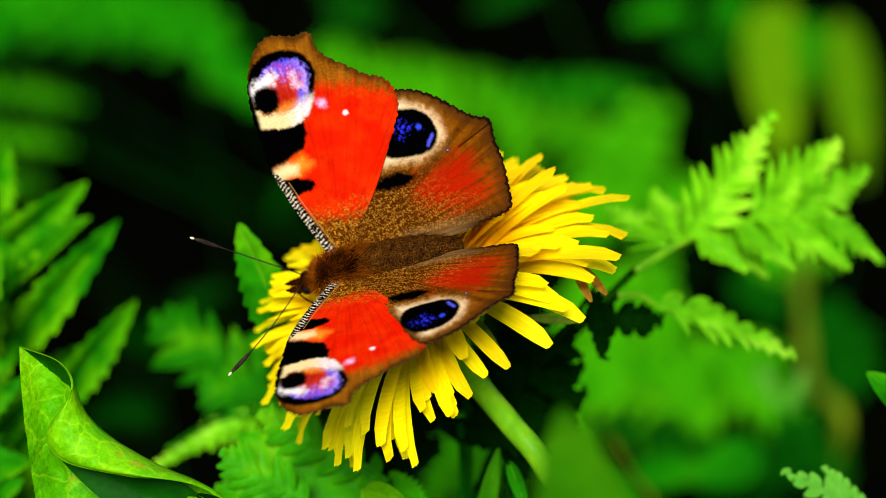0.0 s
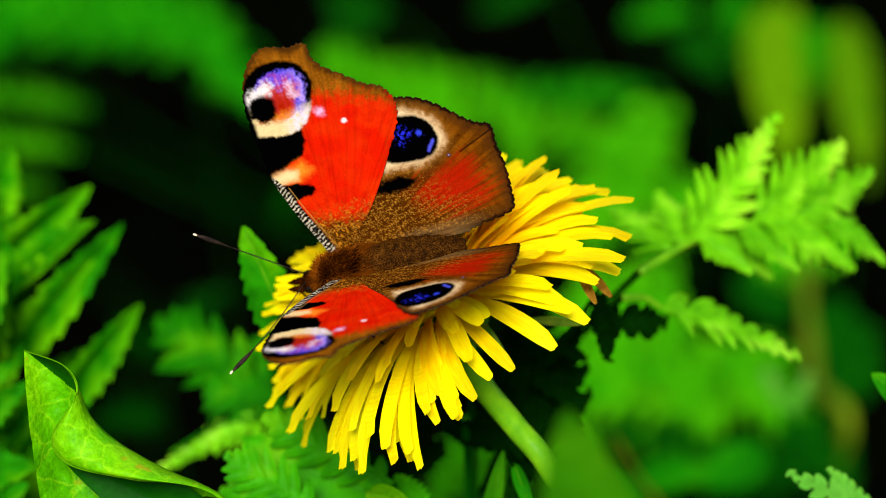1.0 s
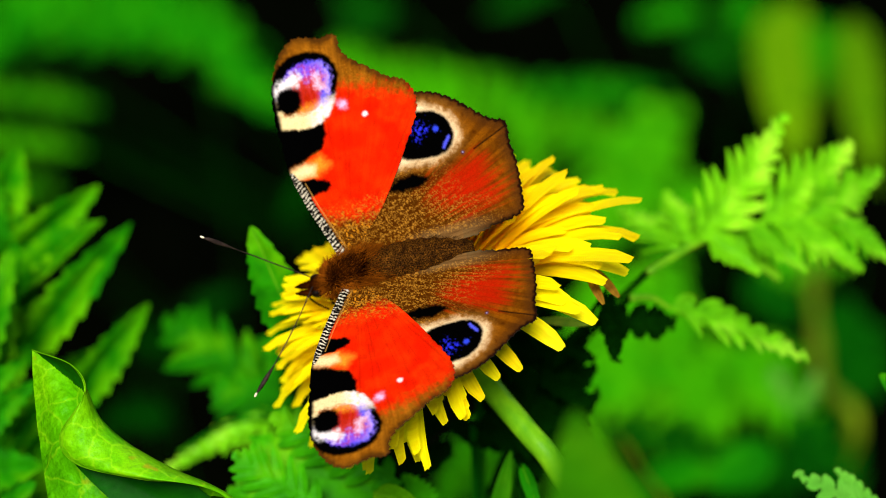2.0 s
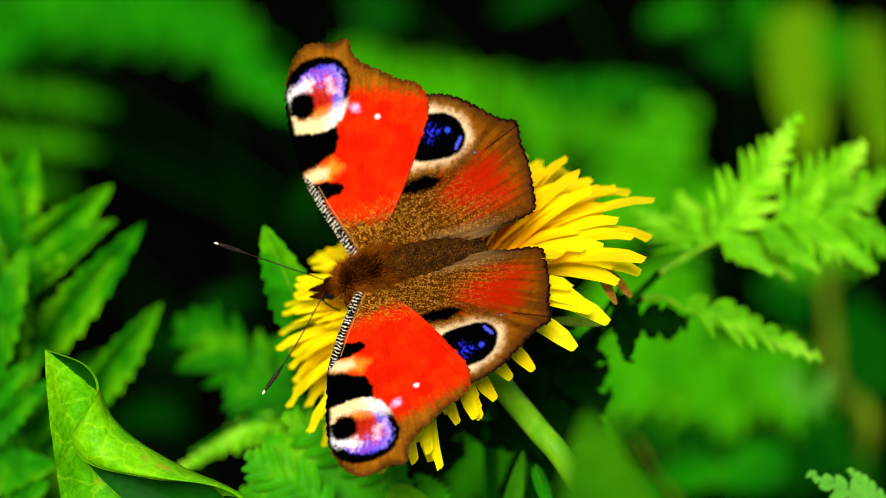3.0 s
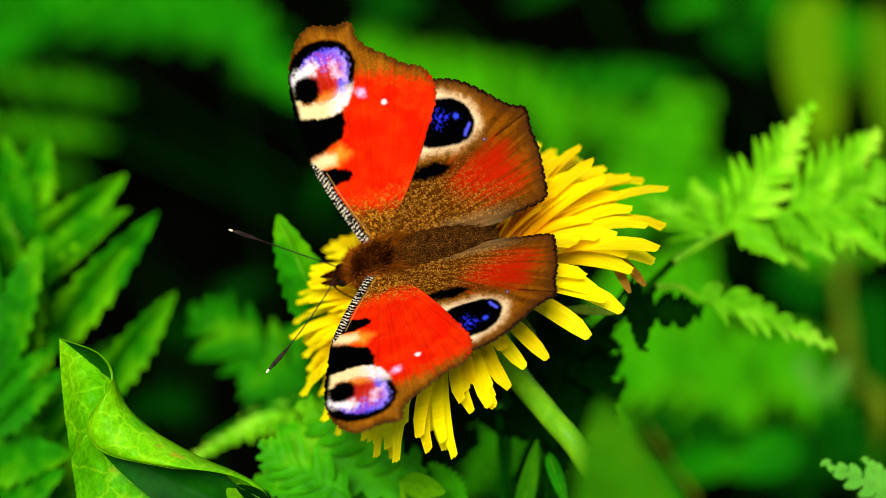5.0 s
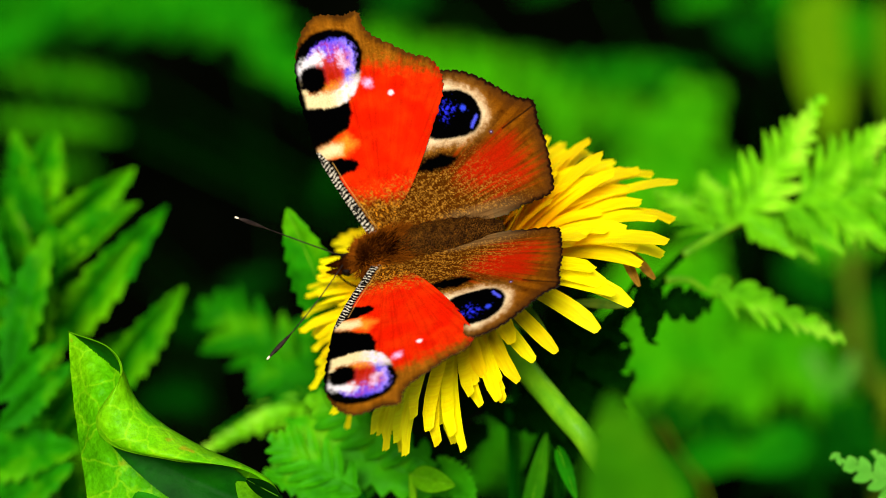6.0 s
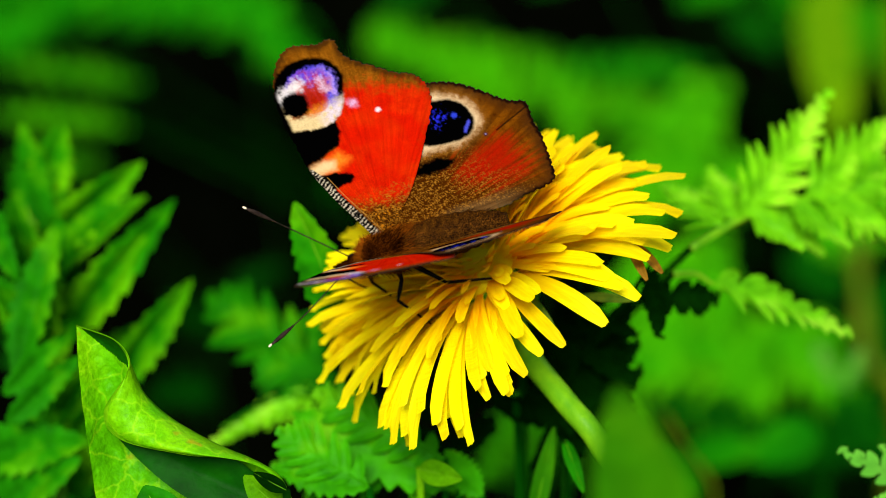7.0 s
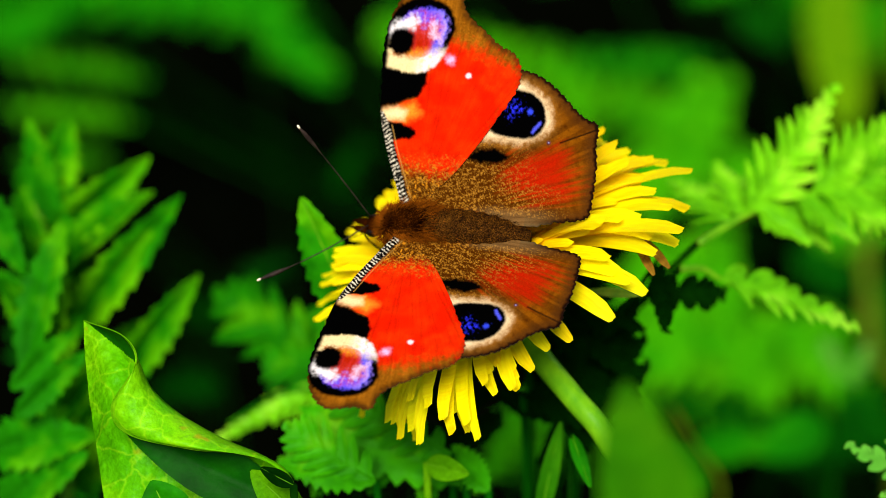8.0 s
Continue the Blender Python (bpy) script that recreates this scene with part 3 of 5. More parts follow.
def hind_colors(p, q, edge):
    n1, n2, n3 = grain(p, q, 0.5, 33), grain(p, q, 0.17, 39), grain(p, q, 2.0, 45)
    w = (n1 - 0.5) * 0.7 + (n2 - 0.5) * 0.35
    far = np.hypot(p, q)
    rays = grain(np.arctan2(-q, p + 1.5) * 70, far * 0.14, 1.0, 51)
    col = np.tile(np.array((0.044, 0.0105, 0.0003)), (len(p), 1))
    paint(col, soft(rays - 0.5, 0.35) * 0.6, (0.110, 0.031, 0.0008))
    paint(col, soft(far - 20 + w * 2, 3.0) * soft(n1 - 0.3, 0.4) * 0.7, (0.160, 0.047, 0.0012))
    streak = grain(np.arctan2(-q, p + 1.5) * 38, far * 0.06, 1.0, 73)
    paint(col, soft(streak - 0.56, 0.12) * soft(far - 13, 5.0) * 0.5, (0.026, 0.006, 0.0004))
    paint(col, soft(1.3 - edge + w, 0.9) * (far > 15) * 0.75, (0.03, 0.010, 0.002))
    paint(col, soft(0.3 - edge + w * 0.5, 0.2) * (far > 15), (0.006, 0.002, 0.001))
    # dull red field
    red = inside(p, q, [(6.6, -11.5), (8.3, -15), (8.8, -18.5), (6.2, -20.8), (3.6, -20), (3.4, -16), (4.6, -12)])
    paint(col, soft(red + w * 1.2 + (rays - 0.5) * 3.2, 2.2) * (0.72 + 0.25 * rays), (0.27, 0.005, 0.0004))
    # gold dust towards the root
    paint(col, soft(12.5 - far + w * 4, 3.0) * 0.8, (0.032, 0.008, 0.0003))
    dust = grain(p, q, 0.11, 61, 1) + 0.35 * (grain(np.arctan2(-q, p + 1.5) * 40, far * 0.8, 1.0, 57) - 0.5)
    paint(col, soft(15.0 - far + w * 3, 4.5) * soft(dust - 0.70, 0.2) * (p > 0.8), GOLD)
    paint(col, soft(19.5 - far + w * 3, 2.5) * soft(4.6 - p + w, 1.5) * soft(dust - 0.76, 0.2) * (p > 0.8) * 0.7, GOLD)
    # eye spot
    ring = inside(p, q, rounded([(18.6, -11.8), (18.3, -13.6), (17.3, -15.4), (15.7, -17.2), (13.6, -18.0), (11.5, -17.7), (9.9, -15.7), (9.1, -13.3), (9.4, -10.4), (9.6, -7.5), (14, -9)]))
    paint(col, soft(ring - 0.7 + w * 1.0, 1.5) * (0.75 + 0.25 * rays), (0.27, 0.118, 0.016))
    paint(col, soft(ring - 1.0 + w * 1.0, 0.8) * (0.8 + 0.2 * rays), (0.54, 0.41, 0.23))
    eye = inside(p, q, rounded([(16.6, -11), (16.5, -13.9), (15, -15.9), (12.6, -16.4), (10.9, -15.3), (10.5, -12.9), (11.2, -9.5), (14, -9)]))
    paint(col, soft(eye + w * 0.4, 0.25), BLACK)
    paint(col, soft(1.0 - np.hypot(p - 14.2, q + 11.9) + w * 3.2, 0.5) * soft(grain(p, q, 0.28, 41) - 0.52, 0.12), BLUE)
    paint(col, soft(0.30 - np.hypot(p - 13.9, q + 14.3) + w * 0.9, 0.25) * 0.8, (0.02, 0.04, 0.5))
    paint(col, soft(0.16 - line_gap(p, q, (11.4, -14.8), (12.6, -15.7)) + w * 0.5, 0.2) * 0.85, (0.05, 0.06, 0.5))
    paint(col, soft(inside(p, q, [(7.7, -6.5), (8.9, -8.0), (9.1, -10.2), (8.3, -12.4), (7.2, -11.4), (6.9, -8.5)]) + w * 0.6, 0.4), BLACK)
    paint(col, soft(0.24 - np.hypot(p - 10.3, q + 17.1), 0.16) * 0.8, (0.02, 0.008, 0.03))
    paint(col, soft(0.09 - np.hypot(p - 10.3, q + 17.1), 0.08) * 0.8, (0.30, 0.24, 0.40))
    paint(col, soft(0.10 - line_gap(p, q, (10.4, -18.6), (12.3, -23.0)) + w * 0.1, 0.06) * 0.9, (0.004, 0.002, 0.001))
    # pale fold along the body
    paint(col, soft(1.5 - p + (-q - 12) * 0.05 + w * 0.8, 0.8) * soft(-8.5 - q, 2.0) * soft(17.5 + q, 3.0) * (0.2 + 0.35 * rays), (0.17, 0.105, 0.036))
    return col


def wing(name, outline, tints, veins, side, lift, label, parent, hinge):
    """Thin wing with two faces and a rim; fine grid so that the scales carry the pattern. side: 1 left, -1 right."""
    step = 0.1
    edge_line = [Vector((a, b, 0)) for a, b in outline]
    dense = spline(edge_line + edge_line[:1], 14)[:-1]
    ragged = []
    for k, v in enumerate(dense):
        nx = dense[(k + 1) % len(dense)] - dense[k - 1]
        out = Vector((nx.y, -nx.x, 0)).normalized()
        amount = 0.15 if v.length > 16 else 0.02
        ragged.append((v.x + out.x * amount * math.sin(k * 1.15) * math.sin(k * 0.37), v.y + out.y * amount * math.sin(k * 1.15) * math.sin(k * 0.37)))
    xs = np.arange(min(a for a, b in ragged) - 0.3, max(a for a, b in ragged) + 0.3, step)
    ys = np.arange(min(b for a, b in ragged) - 0.3, max(b for a, b in ragged) + 0.3, step)
    gx, gy = np.meshgrid(xs, ys, indexing="ij")
    mid = inside((gx[:-1, :-1] + step / 2).ravel(), (gy[:-1, :-1] + step / 2).ravel(), ragged).reshape(len(xs) - 1, len(ys) - 1) > 0
    use = np.zeros(gx.shape, bool)
    for a in (0, 1):
        for b in (0, 1):
            use[a:a + mid.shape[0], b:b + mid.shape[1]] |= mid
    full = np.zeros(gx.shape, int)
    for a in (0, 1):
        for b in (0, 1):
            full[a:a + mid.shape[0], b:b + mid.shape[1]] += mid
    index = -np.ones(gx.shape, int)
    index[use] = np.arange(use.sum())
    p, q, rim = gx[use].copy(), gy[use].copy(), full[use] < 4
    line = np.array(ragged)
    for k in np.nonzero(rim)[0]:
        j = np.argmin((line[:, 0] - p[k]) ** 2 + (line[:, 1] - q[k]) ** 2)
        for o in (j - 1, j):
            a, b = line[o], line[(o + 1) % len(line)]
            t = np.clip(np.dot((p[k] - a[0], q[k] - a[1]), b - a) / (np.dot(b - a, b - a) + 1e-9), 0, 1)
            if o == j - 1 or np.hypot(p[k] - a[0] - t * (b - a)[0], q[k] - a[1] - t * (b - a)[1]) < gap:
                best = a + t * (b - a)
                gap = np.hypot(p[k] - best[0], q[k] - best[1])
        p[k], q[k] = best
    edge = np.maximum(inside(p, q, ragged), 0)
    col = np.clip(tints(p, q, edge), 0.0003, 0.9)
    z = lift * (0.45 + 0.55 * np.clip((np.hypot(p, q) - 2) / 7, 0, 1)) + 0.10 * np.sin(p * 0.23) + 0.05 * (grain(p, q, 3.0, 70) - 0.5)
    for v in veins:
        g = line_gap(p, q, (1.0, -0.5), v)
        z = z + 0.025 * np.exp(-(g / 0.16) ** 2)
        col *= (1 - 0.11 * np.exp(-(g / 0.10) ** 2))[:, None]
    n = len(p)
    top = np.stack([q, side * p, z], 1) * MM
    low = np.stack([q, side * p, z - 0.09], 1) * MM
    i, j = np.nonzero(mid)
    quad = np.stack([index[i, j], index[i + 1, j], index[i + 1, j + 1], index[i, j + 1]], 1)
    if side > 0:
        quad = quad[:, ::-1]
    below = quad[:, ::-1] + n
    sides_ = {}
    for a, b in np.concatenate([quad[:, [k, (k + 1) % 4]] for k in range(4)]):
        if (b, a) in sides_:
            del sides_[(b, a)]
        else:
            sides_[(a, b)] = 1
    rims = [(b, a, a + n, b + n) for a, b in sides_]
    faces = quad.tolist() + below.tolist() + rims
    me = mesh_from(name, np.concatenate([top, low]).tolist(), faces, [WING, UNDERSIDE], True, [0] * len(quad) + [1] * (len(below) + len(rims)))
    layer = me.color_attributes.new("scales", "FLOAT_COLOR", "POINT")
    rgba = np.ones((2 * n, 4), np.float32)
    rgba[:n, :3] = col
    rgba[n:, :3] = col
    layer.data.foreach_set("color", rgba.ravel())
    return under(name, me, parent, hinge, label)


def hairs(name, center, radii, count, length, seed, parent, sweep=(-0.7, 0, 0.25), top_only=True, mat=None):
    rnd = random.Random(seed)
    vs, fs = [], []
    for _ in range(count):
        v = Vector((rnd.gauss(0, 1), rnd.gauss(0, 1), rnd.gauss(0, 1))).normalized()
        if top_only and v.z < -0.35:
            continue
        root = Vector((center[0] + v.x * radii[0], center[1] + v.y * radii[1], center[2] + v.z * radii[2]))
        d = (v + Vector(sweep) * rnd.uniform(0.5, 1.2) + Vector((rnd.uniform(-0.3, 0.3) for _ in range(3)))).normalized()
        s = d.cross(Vector((rnd.random(), rnd.random(), rnd.random()))).normalized() * 0.045
        t = d.cross(s).normalized() * 0.045
        tip = root + d * length * rnd.uniform(0.5, 1.2)
        n = len(vs)
        vs += [(root + s) * MM, (root - s * 0.5 + t) * MM, (root - s * 0.5 - t) * MM, tip * MM]
        fs += [(n, n + 1, n + 3), (n + 1, n + 2, n + 3), (n + 2, n, n + 3)]
    ob = under(name, mesh_from(name, vs, fs, [mat or FUR], False), parent)
    return tagged(ob, "soft brown fur", kind="stuff")


HINGE = 1.29


def butterfly():
    ob = empty("butterfly", Matrix())
    tagged(ob, "red peacock butterfly with eye spots, feeding on the dandelion", "butterfly")
    hump = lambda v: 1.0 - 0.10 * max(-v.x, 0)
    v, f = moved(ellipsoid((0, 0, 0), (4.6 * MM, 2.7 * MM, 2.6 * MM), 18, 24, hump), Matrix.Translation((-0.4 * MM, 0, -0.8 * MM)))
    under("thorax", mesh_from("thorax", v, f, [FUR]), ob, label="dark furry brown thorax")
    hairs("thorax_fur", (-0.4, 0, -0.8), (4.4, 2.6, 2.5), 5200, 0.9, 11, ob, (-1.7, 0, 0.1))
    hairs("side_fur", (-1.0, 0, -0.2), (4.4, 3.0, 1.3), 6200, 1.9, 14, ob, (-1.9, 0, 0.05), mat=SIDE_FUR)
    hairs("collar_fur", (2.9, 0, -1.2), (1.3, 2.2, 1.9), 1500, 1.0, 17, ob, (0.2, 0, 0.2), mat=SIDE_FUR)
    hairs("abdomen_side_fur", (-6.0, 0, -0.3), (4.5, 2.6, 0.9), 1500, 1.8, 18, ob, (-2.4, 0, 0.0), mat=SIDE_FUR)
    # abdomen, ringed
    pts, rad = [], []
    for i in range(40):
        t = i / 39
        pts.append((-(2.5 + 13.2 * t) * MM, 0, (-1.0 + 0.4 * math.sin(t * 2.2) - 0.9 * t) * MM))
        rad.append((2.75 * math.sin(math.pi * (0.28 + 0.66 * t)) ** 0.6 + 0.09 * math.sin(t * 8 * 2 * math.pi)) * MM)
    v, f = tube(pts, rad, 22)
    under("abdomen", mesh_from("abdomen", v, f, [ABDOMEN]), ob, label="brown speckled abdomen")
    hairs("abdomen_fur", (-8.5, 0, -0.6), (7, 2.4, 2.3), 900, 0.5, 12, ob, (-1.6, 0, 0.1), mat=ABDOMEN)
    v, f = ellipsoid((4.9 * MM, 0, -2.0 * MM), (1.35 * MM, 1.3 * MM, 1.2 * MM), 12, 16)
    under("head", mesh_from("head", v, f, [FUR]), ob)
    hairs("head_fur", (4.9, 0, -2.0), (1.3, 1.25, 1.1), 420, 0.45, 13, ob, (-0.8, 0, 0.2))
    for s in (-1, 1):
        v, f = ellipsoid((5.3 * MM, s * 1.05 * MM, -2.0 * MM), (0.75 * MM, 0.5 * MM, 0.75 * MM), 10, 12)
        under("eye", mesh_from("eye", v, f, [CHITIN]), ob, label="dark glossy compound eye")
        v, f = tube([Vector(q) * MM for q in ((5.4, s * 0.4, -2.6), (6.5, s * 0.55, -2.5), (7.4, s * 0.5, -2.2), (8.2, s * 0.45, -2.0))], [0.5 * MM, 0.5 * MM, 0.34 * MM, 0.1 * MM], 8)
        under("palp", mesh_from("palp", v, f, [FUR]), ob, label="pointed furry brown palp")
        hairs("palp_fur", (6.4, s * 0.5, -2.4), (1.2, 0.45, 0.45), 160, 0.5, 21 + s, ob, (1.2, 0, 0.1), False)
    feelers = []
    for s in (-1, 1):
        line = [(15.5 * t * MM, s * 0.25 * math.sin(t * 2.6) * MM, -0.5 * math.sin(t * 3.0) * MM) for t in [i / 14 for i in range(15)]]
        rr = [(0.075 if t < 0.74 else 0.075 + 0.24 * math.sin((t - 0.74) / 0.26 * math.pi) ** 0.8) * MM for t in [i / 14 for i in range(15)]]
        v, f = tube(line, rr, 8)
        a = under("antenna", mesh_from("antenna", v, f, [ANTENNA]), ob, pose(5.4 * MM, s * 0.6 * MM, -0.5 * MM), "thin dark antenna with a clubbed pale tip")
        v, f = ellipsoid((15.5 * MM, s * 0.12 * MM, -0.07 * MM), (0.32 * MM, 0.16 * MM, 0.16 * MM), 8, 8)
        under("antenna_tip", mesh_from("antenna_tip", v, f, [CREAM]), a, label="cream antenna tip")
        feelers.append(a)
    v, f = tube([Vector(q) * MM for q in spline([(6.0, 0, -2.4), (7.0, 0.3, -3.6), (6.6, 0.8, -5.5), (5.6, 1.0, -8)], 5)], [0.13 * MM] * 16, 6)
    under("proboscis", mesh_from("proboscis", v, f, [CHITIN]), ob)
    for s in (-1, 1):
        for knee in ([(3.0, 0.8, -3.0), (4.1, 1.0, -3.8), (4.3, 1.4, -5.6), (2.8, 2.8, -8.0)],
                     [(0.0, 1.6, -3.0), (-0.5, 3.6, -2.6), (0.8, 5.6, -4.0), (-1.9, 8.0, -8.2)],
                     [(-1.8, 1.5, -3.0), (-5.0, 4.4, -2.6), (-5.8, 4.8, -4.2), (-13.0, 5.2, -6.5)]):
            w = [Vector((a, s * b, c)) * MM for a, b, c in knee]
            w = [w[0], w[0].lerp(w[1], 0.5), w[1], w[1].lerp(w[2], 0.5), w[2], w[2].lerp(w[3], 0.5), w[3]]
            v, f = tube(w, [0.38 * MM, 0.36 * MM, 0.26 * MM, 0.28 * MM, 0.22 * MM, 0.19 * MM, 0.13 * MM], 7)
            under("leg", mesh_from("leg", v, f, [CHITIN]), ob, label="thin dark jointed leg")
    wings = {}
    for s in (1, -1):
        hinge = pose(0, s * HINGE * MM, 0)
        wings["fore", s] = wing("forewing", FORE, fore_colors, FORE_VEINS, s, 0.30, "scarlet forewing with an eye spot and barred front edge", ob, hinge)
        wings["hind", s] = wing("hindwing", HIND, hind_colors, HIND_VEINS, s, 0.0, "brown hindwing with a blue eye spot in cream", ob, hinge)
    return ob, wings, feelers


insect, wings, feelers = butterfly()


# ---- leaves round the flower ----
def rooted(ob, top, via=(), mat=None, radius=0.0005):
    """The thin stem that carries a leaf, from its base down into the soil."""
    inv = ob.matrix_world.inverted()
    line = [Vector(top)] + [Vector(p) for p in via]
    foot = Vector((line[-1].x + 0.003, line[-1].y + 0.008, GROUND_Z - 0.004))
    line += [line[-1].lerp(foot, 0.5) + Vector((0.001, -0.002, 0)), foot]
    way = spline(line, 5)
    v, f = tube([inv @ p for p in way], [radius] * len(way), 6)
    under("stem", mesh_from("stem", v, f, [mat or LEAF_SHADE_DARK]), ob)


def leaf_thing(name, label, base, tip, normal, width, mat, teeth=0, tooth=0.25, cup=0.25, droop=0.1, belly=0.42, twist=0.0, seed=1, roll=0.0, category="leaf"):
    length = (Vector(tip) - Vector(base)).length
    ob = empty(name, along(base, tip, normal, roll))
    v, f = blade(length, width, teeth, tooth, cup, droop, belly, twist, seed)
    under("blade", mesh_from("blade", v, f, [mat]), ob)
    v, f = tube([(0, length * t, -droop * length * t * t) for t in [i / 8 for i in range(9)]], [width * 0.035 * (1 - 0.85 * i / 8) for i in range(9)], 6)
    under("midrib", mesh_from("midrib", v, f, [STEM]), ob)
    rooted(ob, base, (), mat if mat is LEAF_PALE else None)
    return tagged(ob, label, category)


def fern_leaf(label, rachis, leaflets, mat, normal, pairs=9, width=0.011, seed=1, fat=0.42, stalk=None, roll=0.0, via=()):
    """A feathered leaf: stalk along the points, leaflets from base to tip."""
    ob = empty("fern_leaf", Matrix.Translation(rachis[0]))
    tagged(ob, label, "leaf", "feathered meadow leaves")
    inv = ob.matrix_world.inverted()
    way = spline(rachis, 6)
    v, f = tube([inv @ p for p in way], [0.0006 * (1 - 0.6 * i / len(way)) for i in range(len(way))], 7)
    under("stalk", mesh_from("stalk", v, f, [stalk or STEM]), ob)
    rooted(ob, rachis[0], via)
    for k, (a, b) in enumerate(leaflets):
        a, b = Vector(a), Vector(b)
        n = Vector(normal)
        v, f = pinna((b - a).length, width * min(1.0, (b - a).length / 0.02), pairs, seed=seed + k, fat=fat, lamina=0.34 if mat is FERN else 0.17, pointed=mat is FERN)
        under("leaflet", mesh_from("leaflet", v, f, [mat]), ob, inv @ along(a, b, n, roll[k] if isinstance(roll, tuple) else roll + (k % 3 - 1) * 10))
    return ob


SLOPE_UP = (SLOPE_OUT + Vector((-0.2, 0.1, 0.5))).normalized()

fern_leaf("bright green feathered leaf, finely toothed, beside the flower",
          [(0.0317, 0.0247, 0.2760), (0.0386, 0.0310, 0.2756), (0.0426, 0.0336, 0.2756), (0.0477, 0.0361, 0.2754), (0.0538, 0.0384, 0.2750), (0.0655, 0.0422, 0.2715)],
          [((0.0388, 0.0311, 0.2758), (0.0538, 0.0470, 0.2866)), ((0.0490, 0.0362, 0.2755), (0.0643, 0.0479, 0.2813)), ((0.0555, 0.0384, 0.2749), (0.0689, 0.0468, 0.2769)),
           ((0.0504, 0.0373, 0.2752), (0.0638, 0.0312, 0.2725)), ((0.0464, 0.0350, 0.2757), (0.0553, 0.0293, 0.2734)), ((0.0408, 0.0324, 0.2757), (0.0477, 0.0275, 0.2745)), ((0.0599, 0.0398, 0.2734), (0.0695, 0.0346, 0.2702)),
           ((0.0440, 0.0355, 0.2747), (0.0524, 0.0321, 0.2691)), ((0.0540, 0.0391, 0.2742), (0.0639, 0.0342, 0.2683)), ((0.0384, 0.0316, 0.2749), (0.0360, 0.0437, 0.2767)), ((0.0370, 0.0303, 0.2749), (0.0289, 0.0420, 0.2749))],
          FERN, SLOPE_UP, 10, 0.0115, 3, 0.05, None, (38, 38, 38, -30, -30, -20, -30, -10, -10, 20, 20), ((0.0195, 0.0349, 0.2483), (0.0151, 0.0402, 0.2235)))
fern_leaf("bright green feathered leaf with pale tips",
          [(0.0289, 0.0193, 0.2759), (0.0322, 0.0208, 0.2746), (0.0347, 0.0207, 0.2728)],
          [((0.0343, 0.0208, 0.2730), (0.0559, 0.0193, 0.2663))], FERN, SLOPE_UP, 8, 0.0090, 31, 0.0, None, (-25,), ((0.0200, 0.0358, 0.2463), (0.0158, 0.0431, 0.2206)))
# leaves below the flower wear the near-black green in place of its shadow
fern_leaf("feathered leaf under the flower, its shade put into a near-black green",
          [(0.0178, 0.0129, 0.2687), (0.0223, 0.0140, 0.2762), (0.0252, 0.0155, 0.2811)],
          [((0.0248, 0.0152, 0.2808), (0.0264, 0.0079, 0.2752)), ((0.0227, 0.0140, 0.2762), (0.0364, 0.0199, 0.2709)), ((0.0193, 0.0134, 0.2725), (0.0234, 0.0107, 0.2723))], LEAF_SHADE_DARK, SLOPE_OUT, 6, 0.007, 41, 0.6, LEAF_SHADE_DARK, 0.0, ((0.0152, 0.0261, 0.2377),))
fern_leaf("feathered leaf behind the stem, its shade put into a near-black green",
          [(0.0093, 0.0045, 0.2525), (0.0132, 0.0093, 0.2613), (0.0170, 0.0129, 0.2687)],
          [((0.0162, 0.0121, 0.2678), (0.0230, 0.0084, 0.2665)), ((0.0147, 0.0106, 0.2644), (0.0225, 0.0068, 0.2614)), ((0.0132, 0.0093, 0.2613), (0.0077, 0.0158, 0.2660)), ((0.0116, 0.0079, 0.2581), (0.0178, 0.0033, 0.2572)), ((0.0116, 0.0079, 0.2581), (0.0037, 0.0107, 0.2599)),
           ((0.0170, 0.0129, 0.2687), (0.0208, 0.0134, 0.2725))], LEAF_SHADE_DARK, SLOPE_OUT, 6, 0.008, 51, 0.7, LEAF_SHADE_DARK)
fern_leaf("feathered leaf under the flower head, deep shade put into its near-black green",
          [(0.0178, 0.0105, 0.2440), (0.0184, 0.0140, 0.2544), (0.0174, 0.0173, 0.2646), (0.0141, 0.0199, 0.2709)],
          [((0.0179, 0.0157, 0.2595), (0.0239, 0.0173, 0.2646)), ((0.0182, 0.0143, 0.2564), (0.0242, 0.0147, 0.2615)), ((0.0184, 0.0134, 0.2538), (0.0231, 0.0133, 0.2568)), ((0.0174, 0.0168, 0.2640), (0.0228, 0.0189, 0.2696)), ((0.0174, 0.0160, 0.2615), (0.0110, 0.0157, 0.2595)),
           ((0.0180, 0.0148, 0.2570), (0.0119, 0.0134, 0.2538)), ((0.0165, 0.0176, 0.2665), (0.0117, 0.0194, 0.2671)), ((0.0183, 0.0126, 0.2512), (0.0136, 0.0107, 0.2474)), ((0.0183, 0.0126, 0.2512), (0.0224, 0.0119, 0.2519))], LEAF_SHADE_DARK, SLOPE_OUT, 5, 0.0095, 91, 0.75, LEAF_SHADE_DARK)
